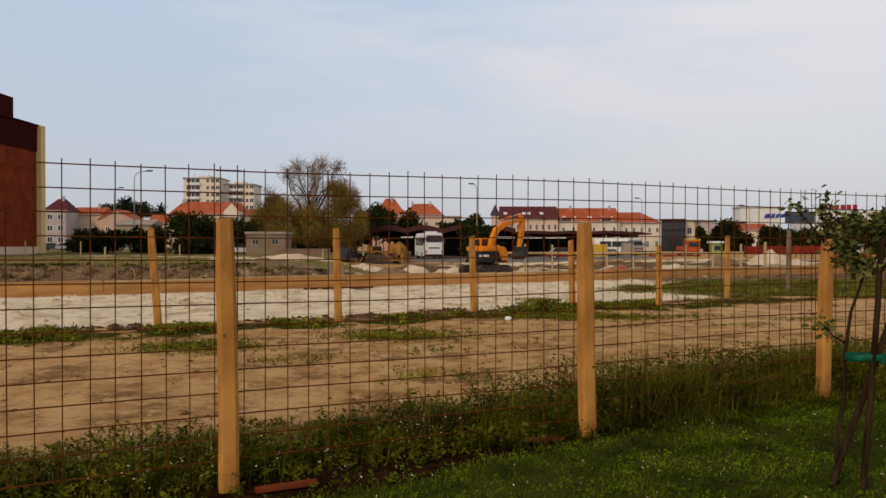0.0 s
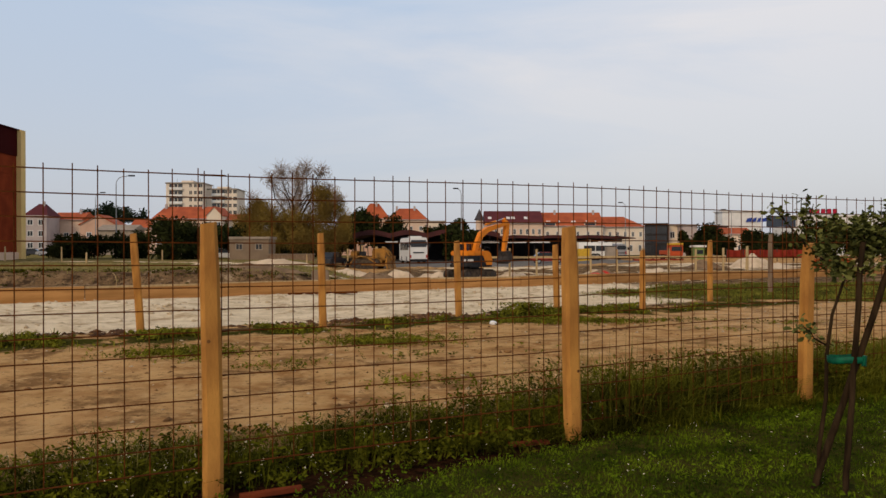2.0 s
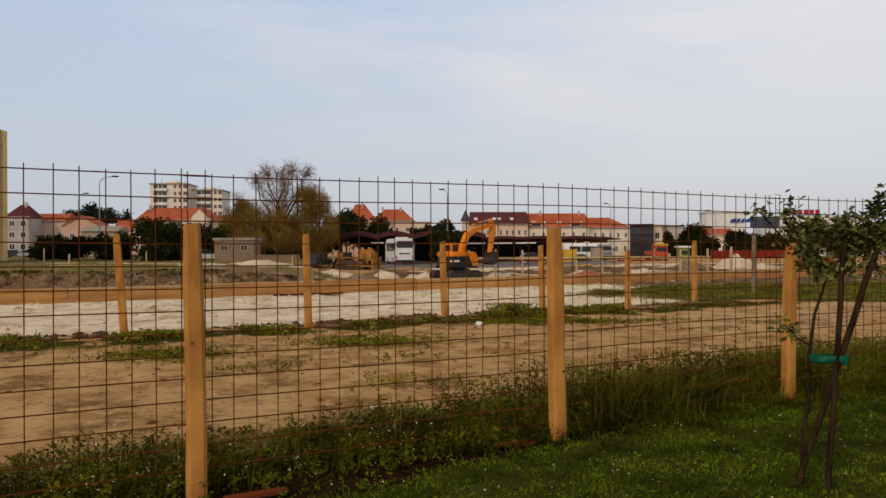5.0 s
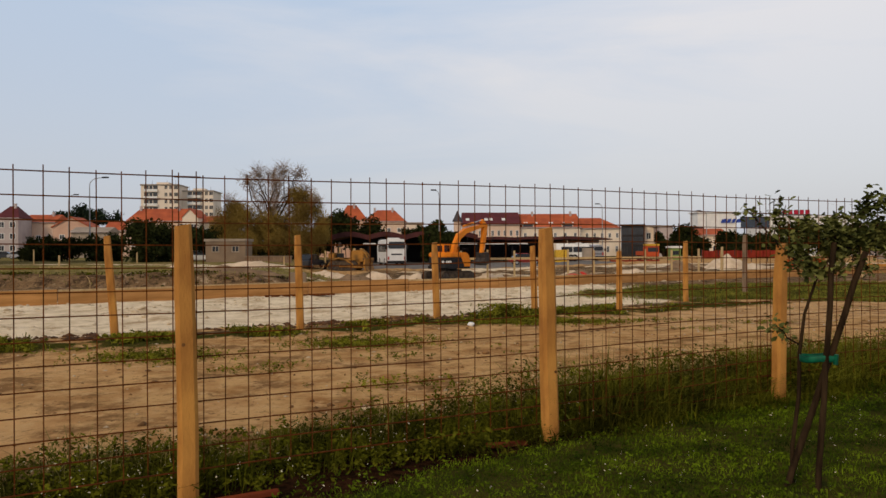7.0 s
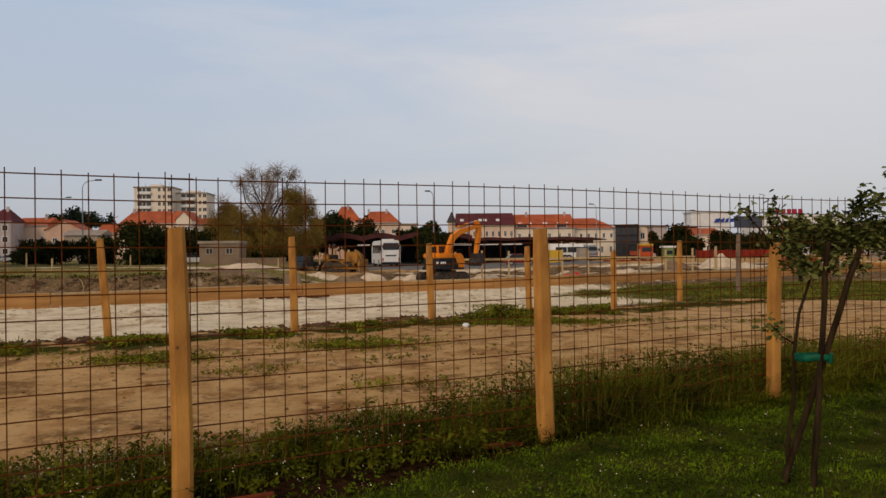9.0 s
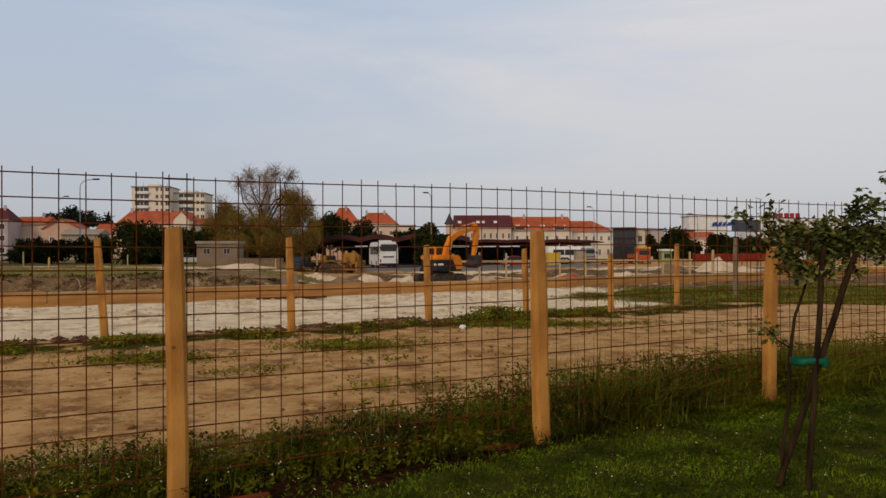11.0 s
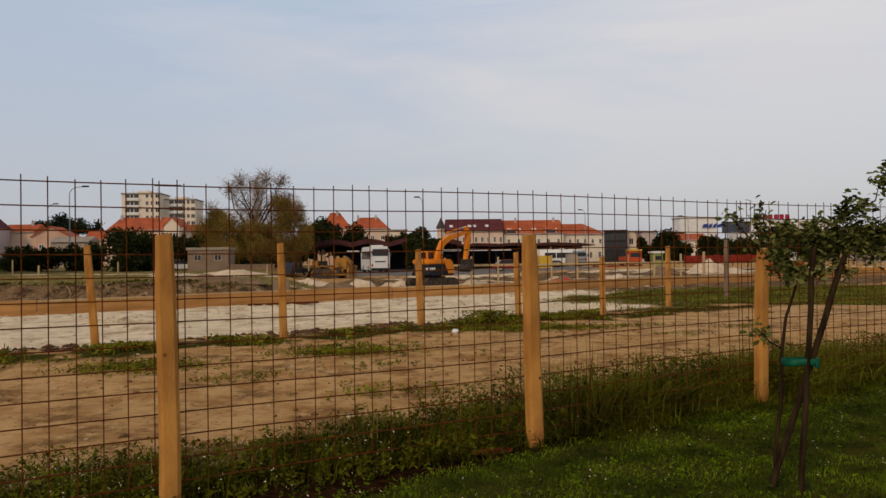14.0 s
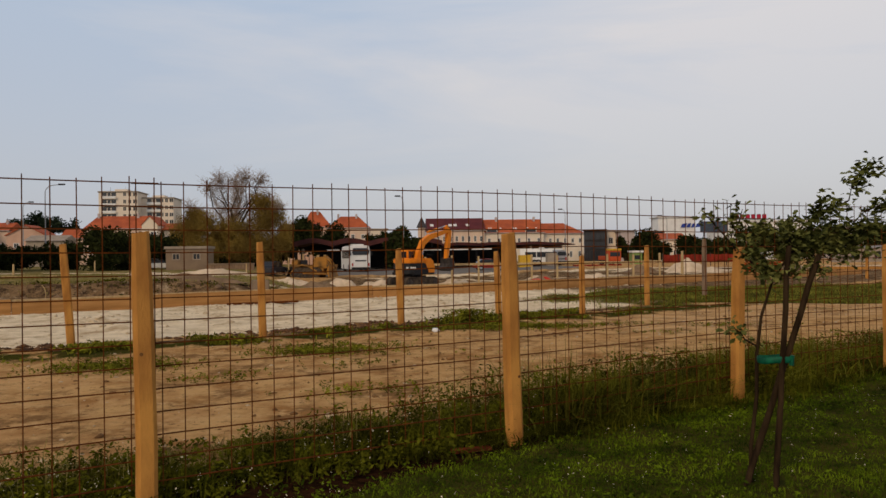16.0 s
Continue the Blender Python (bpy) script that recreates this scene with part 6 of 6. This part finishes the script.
p, a, s = strewn(5000, -18, 28, 10.2, 20.2, 55, lambda x, y, a, s: np.clip(0.3 + 0.7 * wob(x, y, 1.1, 0.9), 0.02, 1) * (1 - sst(13, 16, a) * (1 - sst(14, 17, s - 0.3 * np.clip(a - 16, 0, 16)))), mesh=False)
pebbles("gravel_stones", p, 0.04, M_STONE, "coarse pale stones lying on the gravel strip", "gravel", 56)
p, a, s = strewn(7000, -16, 16, 9.5, 10.6, 57, lambda x, y, a, s: np.clip(0.3 + wob(x, y, 1.7, 0.2), 0, 1), mesh=False)
pebbles("dark_rubble", p, 0.042, M_RUBBLE, "dark clods heaped along the gravel edge", "clods", 58)
p, a, s = strewn(4200, -22, 30, 21.5, 36, 59, lambda x, y, a, s: np.clip(0.3 + 0.7 * wob(x, y, 0.6, 0.9), 0.05, 1), mesh=False)
pebbles("spoil_clods", p, 0.09, M_SOIL, "brown spoil clods behind the formwork boards", "clods", 60)


def stone(x, y, r, label, seed, material=M_STONE):
    rnd_ = random.Random(seed)
    bm = bmesh.new()
    bmesh.ops.create_icosphere(bm, subdivisions=2, radius=r)
    for v in bm.verts:
        v.co = v.co * rnd_.uniform(0.85, 1.1)
        v.co.z *= 0.62
    ob = part("stone", bm, material, smooth=True)
    ob.matrix_world = pose(x, y, gz(x, y) + r * 0.35, 0, 0, seed * 40)
    return tagged(ob, label, "stone")


stone(1.33, 15.5, 0.085, "white rounded stone on the bare earth", 1, M_WHITE)
stone(-0.40, 7.55, 0.055, "pale stone lying among weeds", 2)
stone(1.17, 11.2, 0.06, "dark clod on the bare earth", 3, M_CLOD)
stone(-1.97, 6.3, 0.03, "pale flat stone on the bare earth", 4)

# rusty plank and broken bits on the ground by the fence
for x, y, ln, ang, tip in ((0.80, 6.06, 0.36, 24, 3), (-1.02, 4.95, 0.4, 16, -3)):
    pk = part("rusty_plank", box(-ln / 2, ln / 2, -0.035, 0.035, 0, 0.03), mat("rust_red_wood", (0.2, 0.045, 0.018), (0.12, 0.03, 0.015), rough=0.9, spec=0.0), bevel=0.005)
    pk.matrix_world = pose(x, y, gz(x, y) + 0.015, 0, tip, ang)
    tagged(pk, "rust-red broken plank lying at the fence foot", "plank", "broken planks")

# ---- young tree tied to its stakes ----
TX, TY = 2.56, 4.9
young = empty("young_tree", pose(TX, TY, gz(TX, TY) - 0.055), "slender young oak with sparse leaves tied between two stakes", "young tree")
stem = [(-0.03, 0, -0.15), (-0.02, 0, 0.3), (0.025, 0, 0.62), (0.03, 0, 0.9), (0.055, -0.02, 1.16), (0.13, -0.04, 1.42), (0.22, -0.03, 1.6)]


def leant(v):
    """Upper stem and twigs lean out along the fence."""
    return Vector((v[0] + 0.065 * float(sst(1.38, 1.62, v[2])), v[1], v[2]))


bm = tube([leant(v) for v in stem], [0.016, 0.014, 0.013, 0.012, 0.010, 0.008, 0.007], 10)
part("trunk", bm, M_STAKE, young, smooth=True)
# twigs: from, to, leaves
TWIGS = (((0.12, -0.04, 1.42), (-0.05, -0.04, 1.56), 40), ((0.12, -0.04, 1.42), (-0.16, 0.02, 1.62), 22), ((-0.16, 0.02, 1.62), (-0.37, 0.03, 1.85), 0), ((-0.30, 0.03, 1.78), (-0.39, 0.03, 1.85), 13),
         ((-0.16, 0.02, 1.60), (-0.19, 0.0, 1.75), 8), ((-0.185, 0.0, 1.75), (-0.20, 0.0, 1.92), 20), ((-0.18, 0.0, 1.74), (-0.13, -0.02, 1.88), 12), ((0.13, -0.04, 1.44), (-0.04, 0.05, 1.66), 58), ((0.0, 0.03, 1.62), (0.05, 0.06, 1.78), 45),
         ((0.13, -0.04, 1.44), (-0.09, -0.08, 1.50), 40), ((0.22, -0.03, 1.6), (0.22, 0.04, 1.82), 65), ((0.22, -0.03, 1.6), (0.10, -0.1, 1.76), 55), ((0.22, -0.03, 1.6), (0.38, -0.05, 1.84), 75), ((0.36, -0.05, 1.82), (0.55, -0.04, 1.90), 50),
         ((0.38, -0.05, 1.84), (0.42, -0.02, 1.95), 22), ((0.55, -0.04, 1.90), (0.66, 0.0, 2.02), 5), ((0.66, 0.0, 2.02), (0.70, 0.0, 2.07), 16), ((0.68, 0.0, 2.05), (0.80, 0.02, 2.20), 30), ((0.72, 0.0, 2.10), (0.90, 0.0, 2.17), 28), ((0.66, 0.0, 2.02), (0.78, -0.02, 2.04), 14),
         ((0.22, -0.03, 1.6), (0.46, 0.08, 1.64), 75), ((0.46, 0.08, 1.64), (0.64, 0.08, 1.68), 60), ((0.40, 0.06, 1.62), (0.55, 0.02, 1.78), 55), ((0.64, 0.08, 1.68), (0.84, 0.08, 1.90), 8), ((0.80, 0.08, 1.86), (1.03, 0.05, 1.93), 45), ((0.90, 0.07, 1.88), (1.08, 0.0, 2.03), 40),
         ((0.46, 0.08, 1.64), (0.72, 0.05, 1.62), 55), ((0.50, 0.05, 1.70), (0.76, 0.0, 1.78), 55), ((0.58, 0.08, 1.67), (0.70, 0.1, 1.55), 35), ((0.64, 0.08, 1.68), (0.86, 0.08, 1.72), 60), ((0.70, 0.05, 1.68), (0.92, 0.1, 1.81), 55), ((0.64, 0.08, 1.66), (0.80, 0.0, 1.56), 30), ((0.13, -0.04, 1.44), (0.27, -0.10, 1.48), 45), ((0.30, -0.08, 1.52), (0.47, -0.08, 1.45), 26), ((0.16, -0.04, 1.5), (0.34, 0.12, 1.6), 60), ((0.2, -0.03, 1.57), (0.32, 0.13, 1.72), 60), ((0.03, 0, 0.96), (-0.10, -0.04, 1.06), 6), ((-0.06, -0.03, 1.04), (-0.15, -0.03, 1.10), 20))
rnd = random.Random(5)
leaf_at = []
for p0, p1, n in TWIGS:
    p0, p1 = leant(p0), leant(p1)
    mid = p0.lerp(p1, 0.5) + Vector((rnd.uniform(-0.02, 0.02), rnd.uniform(-0.02, 0.02), rnd.uniform(-0.03, 0.02)))
    part("branch", tube([p0, mid, p1], [0.0065, 0.005, 0.002], 6), M_BARK, young, smooth=True)
    for k in range(int(n * 2.3)):
        f = rnd.uniform(0.12, 1.03)
        q = (p0.lerp(mid, f * 2) if f < 0.5 else mid.lerp(p1, f * 2 - 1))
        leaf_at.append(q + Vector((rnd.gauss(0, 0.030), rnd.gauss(0, 0.04), rnd.gauss(0.0, 0.030))))
# lobed leaves, each a small folded blade
outline = ((0, 0), (0.22, 0.12), (0.36, 0.27), (0.5, 0.2), (0.66, 0.33), (0.8, 0.2), (1, 0.0))
lv, lf = [], []
for q in leaf_at:
    ln = rnd.uniform(0.03, 0.062)
    e = Euler((rnd.uniform(-0.9, 0.9), rnd.uniform(-0.8, 0.8), rnd.uniform(0, 6.28))).to_matrix()
    i0 = len(lv)
    for u, w in outline:
        lv.append(q + e @ Vector((u * ln, w * ln, abs(w) * ln * 0.3)))
    for u, w in outline[1:-1]:
        lv.append(q + e @ Vector((u * ln, -w * ln, abs(w) * ln * 0.3)))
    n = len(outline)
    for k in range(n - 2):
        left_a, left_b = i0 + k, i0 + k + 1
        right_a, right_b = (i0 if k == 0 else i0 + n + k - 1), i0 + n + k
        lf.append((left_a, left_b, right_b, right_a) if k else (left_a, left_b, right_b, right_b))
tri = []
for f in lf:
    tri.append((f[0], f[1], f[2]))
    if f[3] != f[2]:
        tri.append((f[0], f[2], f[3]))
for k in range(len(leaf_at)):
    i0 = k * 12
    tri.append((i0 + 5, i0 + 6, i0 + 11))
leaves = mesh_from("leaves", [tuple(v) for v in lv], tri, M_OAK, young)
tagged(leaves, "many small lobed dull green leaves", kind="stuff")

for p0, p1, r in (((2.39, 4.86, -0.25), (2.955, 4.76, 1.54), 0.021), ((2.59, 4.72, -0.25), (2.77, 4.80, 1.60), 0.019)):
    p0, p1 = Vector(p0), Vector(p1)
    pts = [p0.lerp(p1, k / 9) + Vector((0.005 * math.sin(k * 2.1), 0.004 * math.cos(k * 1.7), 0)) for k in range(10)]
    st = part("tree_stake", tube(pts, [r * (1.1 - 0.02 * k + 0.03 * math.sin(k * 2.7)) for k in range(10)], 10), M_STAKE, smooth=True)
    tagged(st, "dark weathered round stake supporting the young tree", "stake", "tree stakes")
# the tie: a flat band looped round stem and stakes
bm = bmesh.new()
ring = []
for k in range(28):
    t_ = k / 28 * 2 * math.pi
    cx, cy = 2.672 + 0.092 * math.cos(t_), 4.83 + 0.07 * math.sin(t_) - 0.03 * math.cos(t_)
    tilt = 0.006 * math.cos(t_)
    ring.append([bm.verts.new((cx + dx_ * math.cos(t_), cy + dx_ * math.sin(t_), 0.85 + tilt + dz_ + 0.004 * math.sin(3 * t_))) for dx_, dz_ in ((0, -0.022), (0.005, -0.016), (0.006, 0.016), (0, 0.022), (-0.004, 0))])
for k in range(28):
    r0, r1 = ring[k], ring[(k + 1) % 28]
    for j in range(5):
        bm.faces.new((r0[j], r1[j], r1[(j + 1) % 5], r0[(j + 1) % 5]))
tie = part("tree_tie", bm, M_TIE, smooth=True)
part("knot", rod((2.758, 4.77, 0.815), (2.764, 4.765, 0.88), 0.016, 0.013, 8), M_TIE, tie)
tagged(tie, "green plastic band looped round stem and stakes", "tree tie")

# a bent pale stick standing in the earth bank
sx_, sy_ = -14.81, 36.5
stick_ = part("bent_stick", tube([(0, 0, -0.1), (0.03, 0, 0.25), (-0.05, 0.02, 0.5), (-0.16, 0.02, 0.62)], [0.02, 0.018, 0.016, 0.012], 6), M_PALEWOOD, smooth=True)
stick_.matrix_world = pose(sx_, sy_, gz(sx_, sy_))
tagged(stick_, "pale bent stick standing before the earth bank", "stick")
